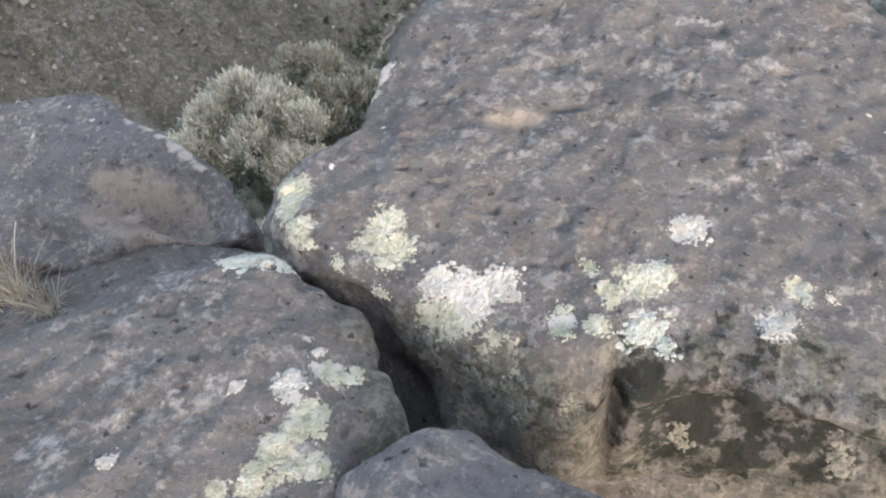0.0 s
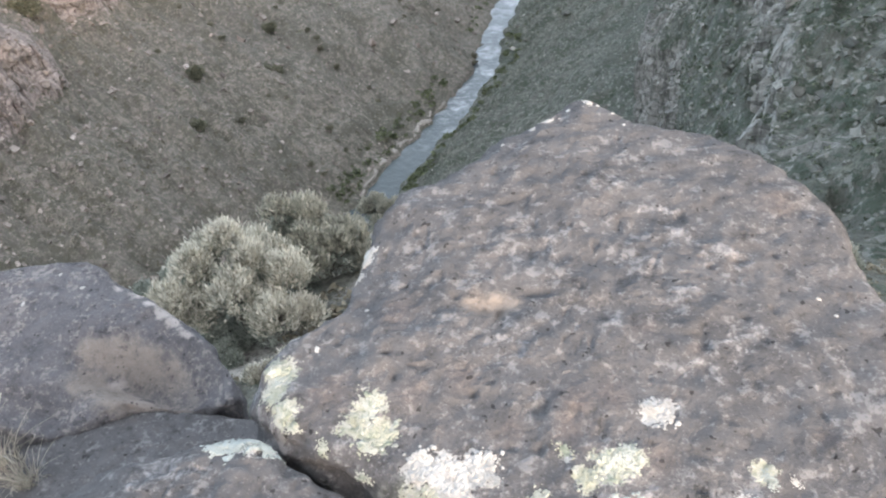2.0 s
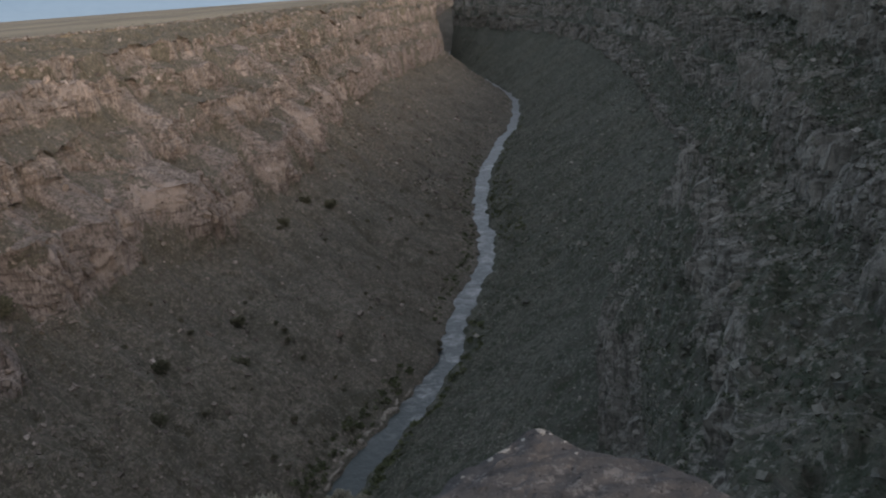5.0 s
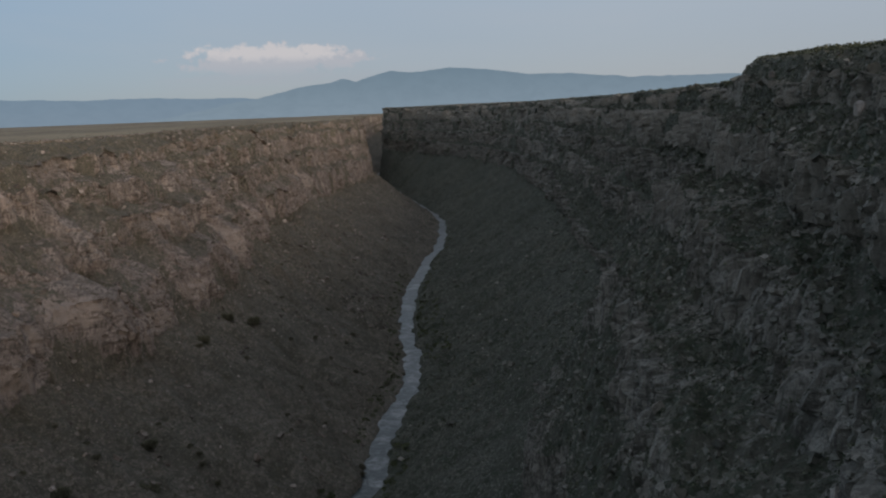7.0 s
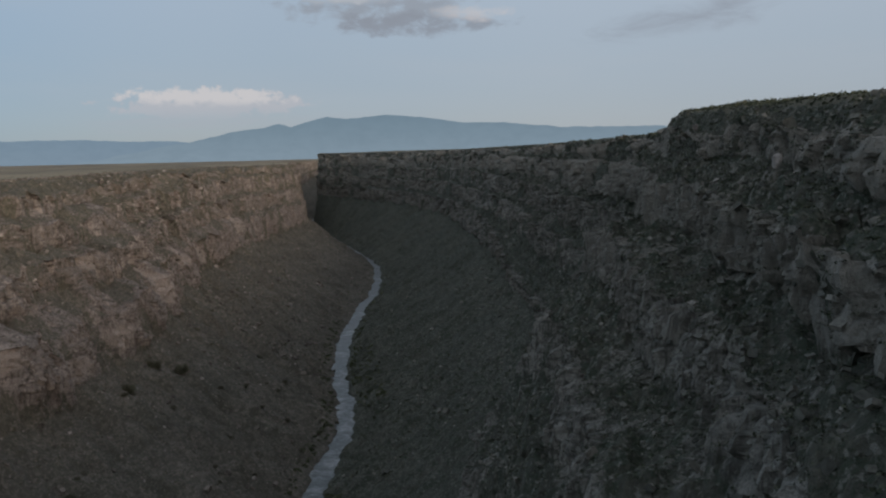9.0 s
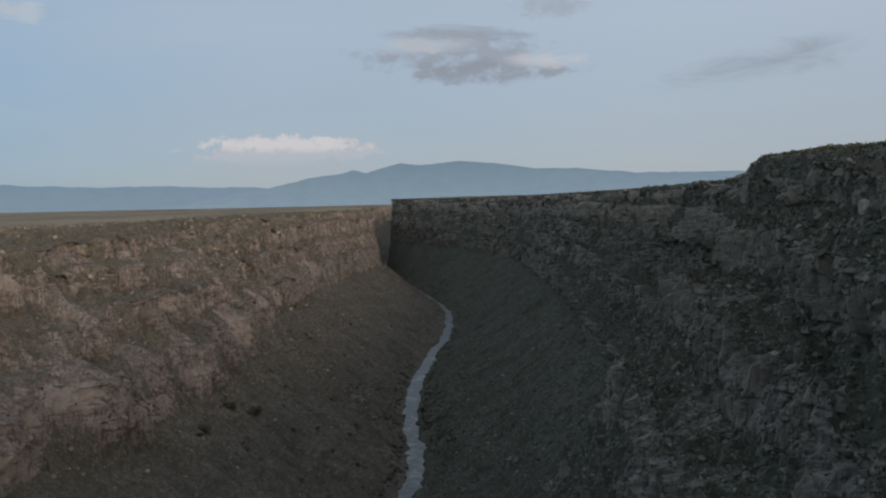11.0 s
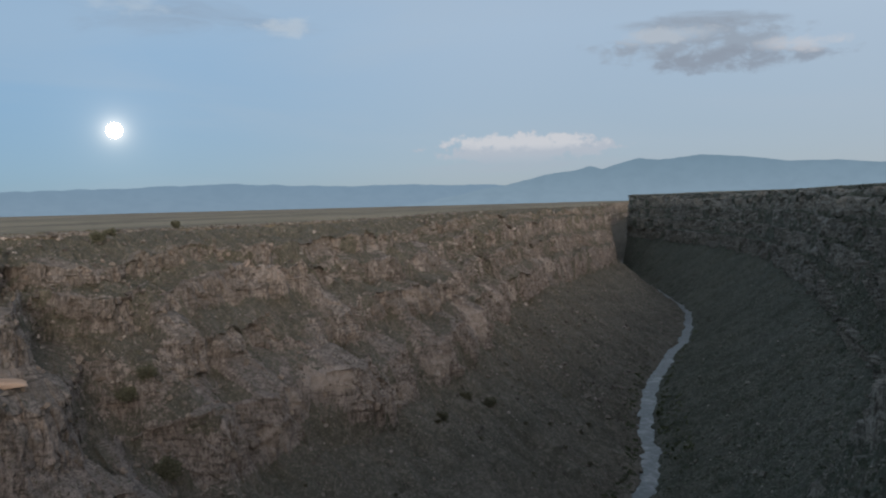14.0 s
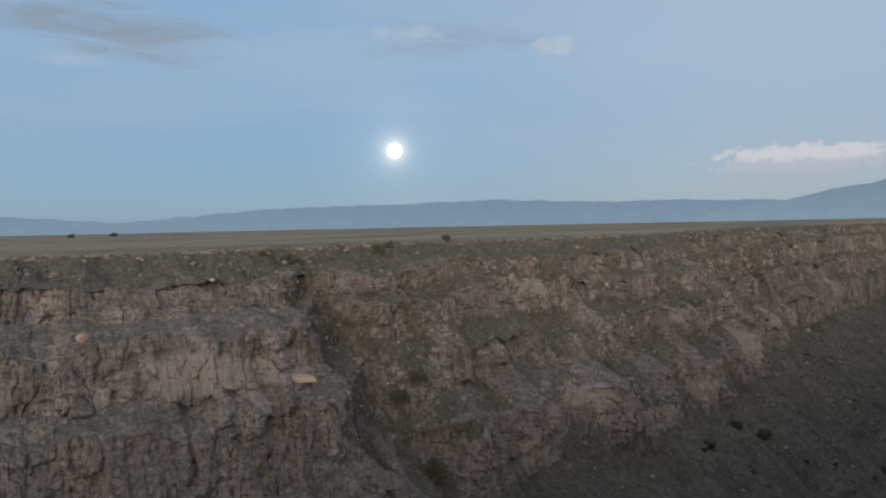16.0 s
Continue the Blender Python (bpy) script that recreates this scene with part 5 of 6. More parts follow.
def crust(block, tree, spots, material, label, seed, blobs=7, thick=0.0008, spread=0.5, name="lichen"):
    """Ragged patches of crust that follow the stone, made of many small scales: spots are (x, y, z, radius)."""
    rng = np.random.default_rng(seed)
    for x, y, z, r in spots:
        loc, nrm = tree.find_nearest((x, y, z))[:2]
        if nrm.z < 0 and nrm.y > 0:
            nrm = -nrm
        u = nrm.orthogonal().normalized()
        w = nrm.cross(u)
        verts, faces = [], []
        count = blobs * 12 if blobs > 3 else blobs
        turn = rng.random() * 3.14
        for i in range(count):
            ox, oy = rng.normal(0, spread * 0.95, 2) * r * ((1.0, 0.6) if blobs > 3 else (1, 1)) if i else (0.0, 0.0)
            off = (ox * math.cos(turn) - oy * math.sin(turn), ox * math.sin(turn) + oy * math.cos(turn))
            br = r * (rng.uniform(0.05, 0.16) * (1.6 if i < 4 else 1) if blobs > 3 else rng.uniform(0.5, 0.9))
            n = 9
            shape = (1 + 0.26 * rng.normal(0, 1, n)).clip(0.35, 1.7)
            base = len(verts)
            for ring, rho in enumerate((0.0, 0.7, 1.0)):
                for j in range(n if ring else 1):
                    a = 2 * math.pi * j / n
                    rad = br * rho * (shape[j] if ring else 1)
                    p = loc + u * float(off[0] + rad * math.cos(a)) + w * float(off[1] + rad * math.sin(a))
                    q, qn = tree.find_nearest(p)[:2]
                    if qn.dot(nrm) < 0:
                        qn = -qn
                    lift = (thick * rng.uniform(0.5, 1.2) if ring < 2 else -0.0008) + 0.0003 * (i % 3)
                    verts.append(q + qn * lift)
            for j in range(n):
                k2 = (j + 1) % n
                s0 = base + 1
                faces += [(base, s0 + j, s0 + k2), (s0 + j, s0 + n + j, s0 + n + k2), (s0 + j, s0 + n + k2, s0 + k2)]
        me = mesh_of(name, np.array([v[:] for v in verts]), np.array(faces), material)
        tagged(part(name, me, block, label), kind="stuff" if blobs > 3 else "")


main_tree, left_tree, side_tree = surface_of(main_block), surface_of(left_block), surface_of(side_block)
crust(main_block, main_tree, [(-0.456, 0.807, -1.007, 0.026), (-0.456, 0.774, -1.015, 0.022), (-0.43, 0.734, -1.005, 0.022), (-0.41, 0.712, -1.01, 0.014), (-0.304, 0.756, -1.002, 0.024), (-0.318, 0.724, -1.015, 0.024), (-0.284, 0.715, -1.017, 0.028), (-0.30, 0.69, -1.02, 0.018),
                              (-0.36, 0.687, -1.016, 0.014), (-0.296, 0.656, -1.031, 0.013), (-0.19, 0.631, -1.036, 0.024), (-0.059, 0.637, -0.999, 0.013), (-0.056, 0.605, -1.002, 0.015), (-0.004, 0.658, -0.983, 0.016), (0.029, 0.68, -0.983, 0.028), (0.052, 0.695, -0.982, 0.022), (-0.015, 0.615, -0.984, 0.013), (-0.03, 0.696, -0.983, 0.013)],
      CREAM, "crusty cream and yellow-green lichen", 1, blobs=9)
crust(main_block, main_tree, [(-0.218, 0.671, -1.02, 0.028), (-0.18, 0.665, -1.019, 0.034), (-0.144, 0.672, -1.01, 0.030), (-0.169, 0.642, -1.024, 0.026), (-0.12, 0.655, -1.01, 0.014), (0.096, 0.765, -0.983, 0.022), (0.08, 0.772, -0.983, 0.012), (0.186, 0.638, -0.998, 0.020), (0.205, 0.651, -0.995, 0.010),
                              (0.252, 0.683, -0.991, 0.008), (-0.385, 1.075, -0.975, 0.016), (-0.39, 1.05, -0.98, 0.018), (-0.395, 1.02, -0.985, 0.013), (-0.465, 0.885, -1.0, 0.010), (-0.02, 1.50, -0.905, 0.014), (-0.10, 1.44, -0.915, 0.013), (-0.13, 1.42, -0.92, 0.009)],
      CHALK, "bright white lichen crust", 2, blobs=9)
crust(main_block, main_tree, [(-0.412, 0.851, -1.003, 0.0075), (-0.351, 0.935, -0.997, 0.0055), (0.03, 1.46, -0.905, 0.006), (0.005, 1.49, -0.9, 0.006), (-0.06, 1.47, -0.905, 0.006), (0.05, 1.42, -0.91, 0.005), (-0.18, 1.36, -0.92, 0.006), (0.33, 0.99, -0.95, 0.006), (0.35, 0.96, -0.95, 0.004)],
      CHALK, "small round white lichen", 3, blobs=2, spread=0.3)
crust(main_block, main_tree, [(0.038, 0.615, -0.992, 0.034), (0.221, 0.684, -0.992, 0.013), (0.06, 0.60, -1.0, 0.022)], MINT, "pale grey-green lichen crust", 4, blobs=9)
crust(main_block, main_tree, [(-0.159, 0.615, -1.09, 0.034), (-0.12, 0.60, -1.065, 0.030), (-0.205, 0.63, -1.08, 0.026), (-0.09, 0.57, -1.10, 0.030), (-0.04, 0.55, -1.06, 0.022), (0.10, 0.53, -1.13, 0.024), (0.28, 0.54, -1.12, 0.028)], DULL, "dull olive-grey lichen film", 5, blobs=9, thick=0.0010)
crust(left_block, left_tree, [(-0.324, 0.451, -0.994, 0.019), (-0.312, 0.434, -0.993, 0.017), (-0.33, 0.43, -0.994, 0.013), (-0.345, 0.416, -0.994, 0.012), (-0.347, 0.397, -0.997, 0.016), (-0.357, 0.373, -0.993, 0.014), (-0.365, 0.359, -0.995, 0.013), (-0.30, 0.391, -0.999, 0.016), (-0.327, 0.386, -0.997, 0.014), (-0.291, 0.511, -0.998, 0.019), (-0.285, 0.53, -1.0, 0.013), (-0.396, 0.348, -0.994, 0.010)],
      CREAM, "crusty cream and yellow-green lichen", 8, blobs=9)
crust(left_block, left_tree, [(-0.359, 0.489, -0.991, 0.022), (-0.352, 0.472, -0.991, 0.014), (-0.339, 0.537, -0.995, 0.010), (-0.335, 0.515, -0.995, 0.009), (-0.417, 0.469, -0.988, 0.012), (-0.525, 0.36, -0.99, 0.013), (-0.36, 0.555, -0.995, 0.006)], CHALK, "bright white lichen crust", 9, blobs=8)
crust(left_block, left_tree, [(-0.47, 0.675, -1.0, 0.036), (-0.44, 0.68, -1.0, 0.028), (-0.50, 0.67, -1.0, 0.026)], MINT, "pale grey-green lichen crust", 10, blobs=9)
crust(side_block, side_tree, [(-1.44, 1.53, -1.498, 0.008), (-1.347, 1.483, -1.505, 0.009), (-1.489, 1.416, -1.505, 0.008)], CHALK, "small round white lichen", 12, blobs=2, spread=0.3)

# ---- plants and rocks, each on the ground ----
NEAR_COLS = np.where((RIV[:, 1] > -120) & (RIV[:, 1] < 800))[0]
ecut = east_wall[60:, NEAR_COLS]
EAST_TREE = BVHTree.FromPolygons([tuple(p) for p in ecut.reshape(-1, 3).tolist()], [tuple(f) for f in grid_faces(*ecut.shape[:2]).tolist()])


def ground_at(x, y, z=None):
    hit = EAST_TREE.ray_cast(Vector((x, y, 60)), Vector((0, 0, -1)))[0]
    return hit.z if hit else z


def leaf_material(name, stops, rough=0.8):
    m = bpy.data.materials.new(name)
    k = Tree(m)
    g = k.n("NewGeometry")
    c = k.ramp(g.outputs["Random Per Island"], stops)
    c = k.mix(k.math("MULTIPLY", k.smooth(k.noise(3.0, g.outputs["Position"], 3), 0.35, 0.65), 0.35), c, stops[-1][1])
    b = k.n("BsdfPrincipled", None, Roughness=rough, Base_Color=c)
    tr = k.n("BsdfTranslucent", None, Color=c)
    mx = k.n("MixShader", None, Fac=0.25, i1=b.outputs[0], i2=tr.outputs[0])
    k.t.links.new(mx.outputs[0], k.n("OutputMaterial").inputs[0])
    return m


SAGE = leaf_material("sage_leaf", [(0.0, (0.19, 0.188, 0.156)), (0.5, (0.42, 0.405, 0.335)), (1.0, (0.65, 0.625, 0.525))])
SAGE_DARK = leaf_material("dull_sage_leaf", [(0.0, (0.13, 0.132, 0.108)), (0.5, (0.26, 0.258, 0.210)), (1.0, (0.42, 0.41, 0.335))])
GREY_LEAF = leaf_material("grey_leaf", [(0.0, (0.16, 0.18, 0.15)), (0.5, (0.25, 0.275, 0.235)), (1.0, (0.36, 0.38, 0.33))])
STRAW = leaf_material("straw", [(0.0, (0.20, 0.19, 0.155)), (0.5, (0.34, 0.325, 0.27)), (1.0, (0.48, 0.46, 0.395))])
JUNIPER = leaf_material("juniper_leaf", [(0.0, (0.075, 0.080, 0.054)), (0.5, (0.135, 0.140, 0.096)), (1.0, (0.20, 0.20, 0.145))])
RIPARIAN = leaf_material("willow_leaf", [(0.0, (0.040, 0.055, 0.028)), (0.5, (0.075, 0.095, 0.048)), (1.0, (0.13, 0.145, 0.075))])


def bark_material():
    m = bpy.data.materials.new("bark")
    k = Tree(m)
    n = k.noise(30.0, k.n("NewGeometry").outputs["Position"], 4, 0.6)
    finish(k, k.mix(k.smooth(n, 0.35, 0.65), (0.075, 0.062, 0.050), (0.16, 0.138, 0.115)), 0.95, n, 0.6, 0.01)
    return m


BARK = bark_material()


def tube(path, r0, r1, sides=5):
    """Rings of a tapered limb."""
    path = np.asarray(path, float)
    n = len(path)
    t = np.gradient(path, axis=0)
    t /= np.linalg.norm(t, axis=1)[:, None] + 1e-9
    a = np.cross(t, (0.31, 0.17, 0.93))
    a /= np.linalg.norm(a, axis=1)[:, None] + 1e-9
    b = np.cross(t, a)
    ang = np.linspace(0, 2 * math.pi, sides, endpoint=False)
    rad = np.linspace(r0, r1, n)[:, None, None]
    v = path[:, None] + rad * (a[:, None] * np.cos(ang)[None, :, None] + b[:, None] * np.sin(ang)[None, :, None])
    return v.reshape(-1, 3), grid_faces(n, sides, closed=True)


def join(pieces):
    vs, fs, off = [], [], 0
    for v, f in pieces:
        vs.append(v)
        fs.append(np.asarray(f) + off)
        off += len(v)
    return np.concatenate(vs), np.concatenate(fs)


def slivers(tips, ways, per, length, width, rng, droop=0.38):
    """Narrow leaves round twig tips: one diamond each."""
    n = len(tips) * per
    c = np.repeat(tips, per, 0) + rng.normal(0, length * 0.45, (n, 3))
    d = np.repeat(ways, per, 0) + rng.normal(0, droop, (n, 3))
    d /= np.linalg.norm(d, axis=1)[:, None]
    s = np.cross(d, rng.normal(0, 1, (n, 3)))
    s /= np.linalg.norm(s, axis=1)[:, None] + 1e-9
    ln = (length * rng.uniform(0.6, 1.4, n))[:, None]
    wd = (width * rng.uniform(0.7, 1.3, n))[:, None]
    v = np.stack([c, c + d * ln * 0.5 + s * wd, c + d * ln, c + d * ln * 0.5 - s * wd], 1).reshape(-1, 3)
    return v, np.arange(n * 4).reshape(-1, 4)


def shrub(name, x, y, z, wide, high, leaf, label, seed, lobes=6, tips=46, per=34, leaf_len=0.035, leaf_wide=0.006, group="", category="shrub"):
    """A rounded desert shrub: many woody stems that fork, each lobe ending in a brush of narrow leaves."""
    rng = np.random.default_rng(seed)
    root = tagged(new(name), label, category, group)
    root.location = (x, y, z)
    stems, outer, ways, inner, inner_ways = [], [], [], [], []
    for i in range(lobes):
        rf = math.sqrt((i + 0.3) / lobes)
        a = 2.4 * i + rng.uniform(-0.4, 0.4)
        out = wide * 0.43 * rf * rng.uniform(0.8, 1.15)
        mid = np.array((math.cos(a) * out, math.sin(a) * out, high * (0.74 - 0.30 * rf * rf) * rng.uniform(0.55, 1.25)))
        size = wide * rng.uniform(0.075, 0.125)
        trunk = np.linspace(0, 1, 5)[:, None] * mid + np.sin(np.linspace(0, math.pi, 5))[:, None] * rng.normal(0, 0.04 * wide, 3)
        stems.append(tube(trunk, 0.014 * wide, 0.006 * wide))
        d = rng.normal(0, 1, (tips, 3))
        d[:, 2] = np.abs(d[:, 2]) * 1.2
        d /= np.linalg.norm(d, axis=1)[:, None]
        pts = mid + d * size * rng.uniform(0.5, 1.15, (tips, 1)) * np.array((1, 1, 1.25))
        for p in pts[::3]:
            stems.append(tube(np.linspace(0, 1, 3)[:, None] * (p - mid) + mid, 0.004 * wide, 0.0015 * wide, 4))
        outer.append(pts)
        ways.append(d * 0.5 + np.array((0, 0, 0.9)))
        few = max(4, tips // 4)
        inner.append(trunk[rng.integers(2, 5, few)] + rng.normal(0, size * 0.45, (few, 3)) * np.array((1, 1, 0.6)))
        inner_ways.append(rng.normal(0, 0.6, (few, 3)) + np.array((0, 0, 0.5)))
    v, f = join(stems)
    part("branch_frame", mesh_of("branch_frame", v, f, BARK), root)
    v, f = slivers(np.concatenate(outer), np.concatenate(ways), per, leaf_len, leaf_wide, rng)
    part("foliage", mesh_of("foliage", v, f, leaf, False), root)
    # inner leaves are grey, their duller colour standing for the shrub's inner shade
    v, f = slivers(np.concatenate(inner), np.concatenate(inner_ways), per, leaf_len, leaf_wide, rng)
    part("inner_foliage", mesh_of("inner_foliage", v, f, GREY_LEAF, False), root, "grey leaves inside the shrub, dulled for the shade there")
    return root


def near_shrub(x, y, wide, high, leaf, label, seed, **more):
    return shrub("sagebrush", x, y, ground_at(x, y, -5.5) - 0.04, wide, high, leaf, label, seed, group="sagebrush below the rim", **more)


near_shrub(-3.2, 5.5, 1.75, 1.16, SAGE, "pale yellow-green sagebrush with dark gaps on the slope", 21, lobes=15, tips=70, per=34, leaf_len=0.072, leaf_wide=0.008)
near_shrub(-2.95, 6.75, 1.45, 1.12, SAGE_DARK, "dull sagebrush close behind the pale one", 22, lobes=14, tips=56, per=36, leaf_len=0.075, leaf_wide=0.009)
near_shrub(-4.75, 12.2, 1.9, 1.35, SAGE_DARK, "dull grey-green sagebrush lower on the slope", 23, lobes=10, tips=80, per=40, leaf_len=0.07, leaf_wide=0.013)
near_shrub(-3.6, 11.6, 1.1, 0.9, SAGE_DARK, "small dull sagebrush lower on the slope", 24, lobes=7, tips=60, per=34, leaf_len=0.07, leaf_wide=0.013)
near_shrub(-2.45, 4.25, 0.46, 0.50, SAGE, "small yellow-green sagebrush at the foot of the blocks", 25, lobes=5, tips=70, per=30, leaf_len=0.045, leaf_wide=0.007)
near_shrub(-3.3, 4.95, 0.60, 0.42, GREY_LEAF, "low silvery shrub at the foot of the blocks", 26, lobes=6, tips=60, per=30, leaf_len=0.045, leaf_wide=0.008)
near_shrub(-4.7, 6.6, 1.1, 0.38, GREY_LEAF, "low mat of silvery shrub on the slope", 27, lobes=8, tips=70, per=30, leaf_len=0.05, leaf_wide=0.009)
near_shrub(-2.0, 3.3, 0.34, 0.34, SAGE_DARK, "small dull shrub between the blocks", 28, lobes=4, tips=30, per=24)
near_shrub(-1.62, 2.55, 0.30, 0.30, SAGE, "small yellow-green shrub between the blocks", 29, lobes=4, tips=30, per=24)

near_shrub(3.45, 8.9, 0.5, 0.20, GREY_LEAF, "low silvery shrub on the open slope", 33, lobes=8, tips=50, per=26, leaf_len=0.06, leaf_wide=0.010)


def near_slope():
    """Stones on the slope just below the camera's ledge, and short dry grass between them."""
    rng = np.random.default_rng(19)
    shapes, rf = rock_templates(rng, 8)
    meshes = [mesh_of("rock", t, rf, LOOSE_NEAR, False) for t in shapes]
    for _ in range(60):
        a, d = rng.uniform(-0.75, 0.7), rng.uniform(4.5, 15)
        x, y = math.sin(a) * d, math.cos(a) * d
        s = 0.10 * (1 + rng.pareto(2.2)) * d / 8
        ob = new("rock", meshes[rng.integers(0, len(meshes))])
        ob.parent = wall_east
        ob.matrix_world = Matrix.LocRotScale(Vector((x, y, ground_at(x, y, -6) + 0.1 * min(s, 0.6))), Euler((rng.random(), rng.random(), rng.random() * 6)), Vector((1, rng.uniform(0.7, 1.1), rng.uniform(0.6, 1.0))) * float(min(s, 0.6)))
    tem, fac = brush_templates(rng, 10, 14)
    p = []
    for _ in range(2600):
        a, d = rng.uniform(-0.8, 0.75), rng.uniform(3.5, 18)
        x, y = math.sin(a) * d, math.cos(a) * d
        p.append((x, y, ground_at(x, y, -6)))
    v, f = stamp(np.array(p), 0.07 + 0.22 * rng.random(len(p)) ** 2, tem, fac, rng, -0.02, 0.7)
    tagged(new("dry_grass", mesh_of("dry_grass", v, f, BRUSH_NEAR, False)), "short dry grass and weeds on the near slope", "grass", kind="stuff")


LOOSE_NEAR = piece_material("stone_near", [(0.0, (0.12, 0.108, 0.098)), (0.6, (0.19, 0.172, 0.155)), (1.0, (0.30, 0.27, 0.245))])
BRUSH_NEAR = island_material("grass_near", [(0.0, (0.10, 0.092, 0.065)), (0.6, (0.17, 0.155, 0.11)), (1.0, (0.27, 0.245, 0.18))])
near_slope()


def grass_tuft(x, y, z, high, label, seed):
    rng = np.random.default_rng(seed)
    root = tagged(new("grass_tuft"), label, "grass", "dry grass tufts")
    root.location = (x, y, z)
    pieces = []
    for _ in range(90):
        a = rng.random() * 6.283
        lean = rng.uniform(0.1, 0.9)
        ln = high * rng.uniform(0.5, 1.2)
        t = np.linspace(0, 1, 5)
        p = np.stack([np.cos(a) * lean * ln * t ** 1.6, np.sin(a) * lean * ln * t ** 1.6, ln * t * (1 - 0.35 * lean * t)], 1) + np.append(rng.normal(0, high * 0.12, 2), 0)
        pieces.append(tube(p, high * 0.008, high * 0.003, 3))
    v, f = join(pieces)
    part("grass_clump", mesh_of("grass_clump", v, f, STRAW), root)
    stalks = []
    for _ in range(4):
        a = rng.random() * 6.283
        t = np.linspace(0, 1, 6)
        p = np.stack([np.cos(a) * 0.6 * high * t, np.sin(a) * 0.6 * high * t, high * 1.5 * t * (1 - 0.3 * t)], 1)
        stalks.append(tube(p, high * 0.016, high * 0.008, 4))
    v, f = join(stalks)
    part("stalk", mesh_of("stalk", v, f, STRAW), root)


def on(tree, x, y, z):
    hit = tree.ray_cast(Vector((x, y, z + 2)), Vector((0, 0, -1)))[0]
    return hit.z if hit else z


flat_tree = surface_of(flat_block)
grass_tuft(-1.33, 0.98, on(flat_tree, -1.33, 0.98, -1.68) - 0.01, 0.16, "tuft of dry pale grass in a crack of the rock", 31)
grass_tuft(-1.22, 0.94, on(flat_tree, -1.22, 0.94, -1.68) - 0.01, 0.12, "small tuft of dry pale grass on the rock", 32)


# ---- junipers and single rocks across the gorge ----
def wall_at(tree, x, y, z):
    hit = tree.ray_cast(Vector((x, y, 80)), Vector((0, 0, -1)))[0]
    return hit.z if hit else z


wcut = west_wall[30:, NEAR_COLS]
pcut = west_plain[:, NEAR_COLS]
WEST_TREE = BVHTree.FromPolygons([tuple(p) for p in wcut.reshape(-1, 3).tolist()], [tuple(f) for f in grid_faces(*wcut.shape[:2]).tolist()])
WEST_TOP = BVHTree.FromPolygons([tuple(p) for p in pcut.reshape(-1, 3).tolist()], [tuple(f) for f in grid_faces(*pcut.shape[:2]).tolist()])


def west_at(x, y, z):
    return max(wall_at(WEST_TREE, x, y, -999), wall_at(WEST_TOP, x, y, -999), z - 6)


def juniper(x, y, z, wide, high, label, seed, group):
    rng = np.random.default_rng(seed)
    root = tagged(new("juniper"), label, "tree", group)
    root.location = (x, y, z - 0.2)
    limbs = [tube([(0, 0, 0), (0.03 * wide, 0.02 * wide, high * 0.3), (-0.02 * wide, 0.03 * wide, high * 0.62)], 0.055 * wide, 0.02 * wide, 7)]
    tips, ways = [], []
    for i in range(8):
        a = 6.283 * (i + rng.uniform(-0.5, 0.5)) / 7
        mid = np.array((math.cos(a), math.sin(a), 0)) * wide * rng.uniform(0.10, 0.40) + np.array((0, 0, high * rng.uniform(0.25, 0.75)))
        limbs.append(tube([(0, 0, high * 0.15), mid * 0.6, mid], 0.022 * wide, 0.008 * wide, 5))
        d = rng.normal(0, 1, (46, 3))
        d /= np.linalg.norm(d, axis=1)[:, None]
        tips.append(mid + d * wide * rng.uniform(0.11, 0.22) * rng.uniform(0.5, 1.1, (46, 1)))
        ways.append(d * 0.7 + np.array((0, 0, 0.6)))
    v, f = join(limbs)
    part("trunk", mesh_of("trunk", v, f, BARK), root)
    v, f = slivers(np.concatenate(tips), np.concatenate(ways), 7, 0.16 * wide, 0.035 * wide, rng)
    part("crown", mesh_of("crown", v, f, JUNIPER, False), root)


for i, (x, y, z, w, h, txt) in enumerate(((-352, 462, -12.7, 6.2, 5.2, "dark juniper on the far rim"), (-330, 362, -19, 8.0, 6.5, "broad dark juniper just below the far rim"), (-349, 394, -13.5, 6.0, 4.0, "low dark juniper on the far rim"),
                                          (-342, 304, -21, 7.5, 5.5, "dark juniper at the head of the side ravine"), (-345, 286, -15, 4.5, 3.6, "small dark juniper on the headland's rim"), (-1950, 1125, -13, 16, 8, "far dark juniper out on the plain"), (-1830, 950, -13, 14, 7, "far dark juniper out on the plain"))):
    juniper(x, y, west_at(x, y, z) if x > -1000 else z - 0.6, w, h, txt, 60 + i, "junipers on the far rim")
for i, (x, y, z, w) in enumerate(((-141.6, 315, -155.1, 8.0), (-165.3, 293, -147.8, 6.0), (-143.5, 307, -156.7, 6.5), (-137.6, 357, -152.6, 5.5), (-151.8, 347, -150.2, 6.0), (-132.9, 306, -162, 6.0), (-154, 262, -152, 6.0), (-222.8, 278.4, -110.1, 8.5), (-250.3, 289.5, -79.1, 7.0), (-243.6, 294.8, -78.3, 6.0), (-158.7, 455, -128.9, 5.5), (-143.7, 512, -137.6, 6.0), (-158.8, 506, -128.3, 6.0))):
    juniper(x, y, west_at(x, y, z), w * 1.2, w * 0.85, "round dark juniper on the talus slope", 80 + i, "junipers on the talus")


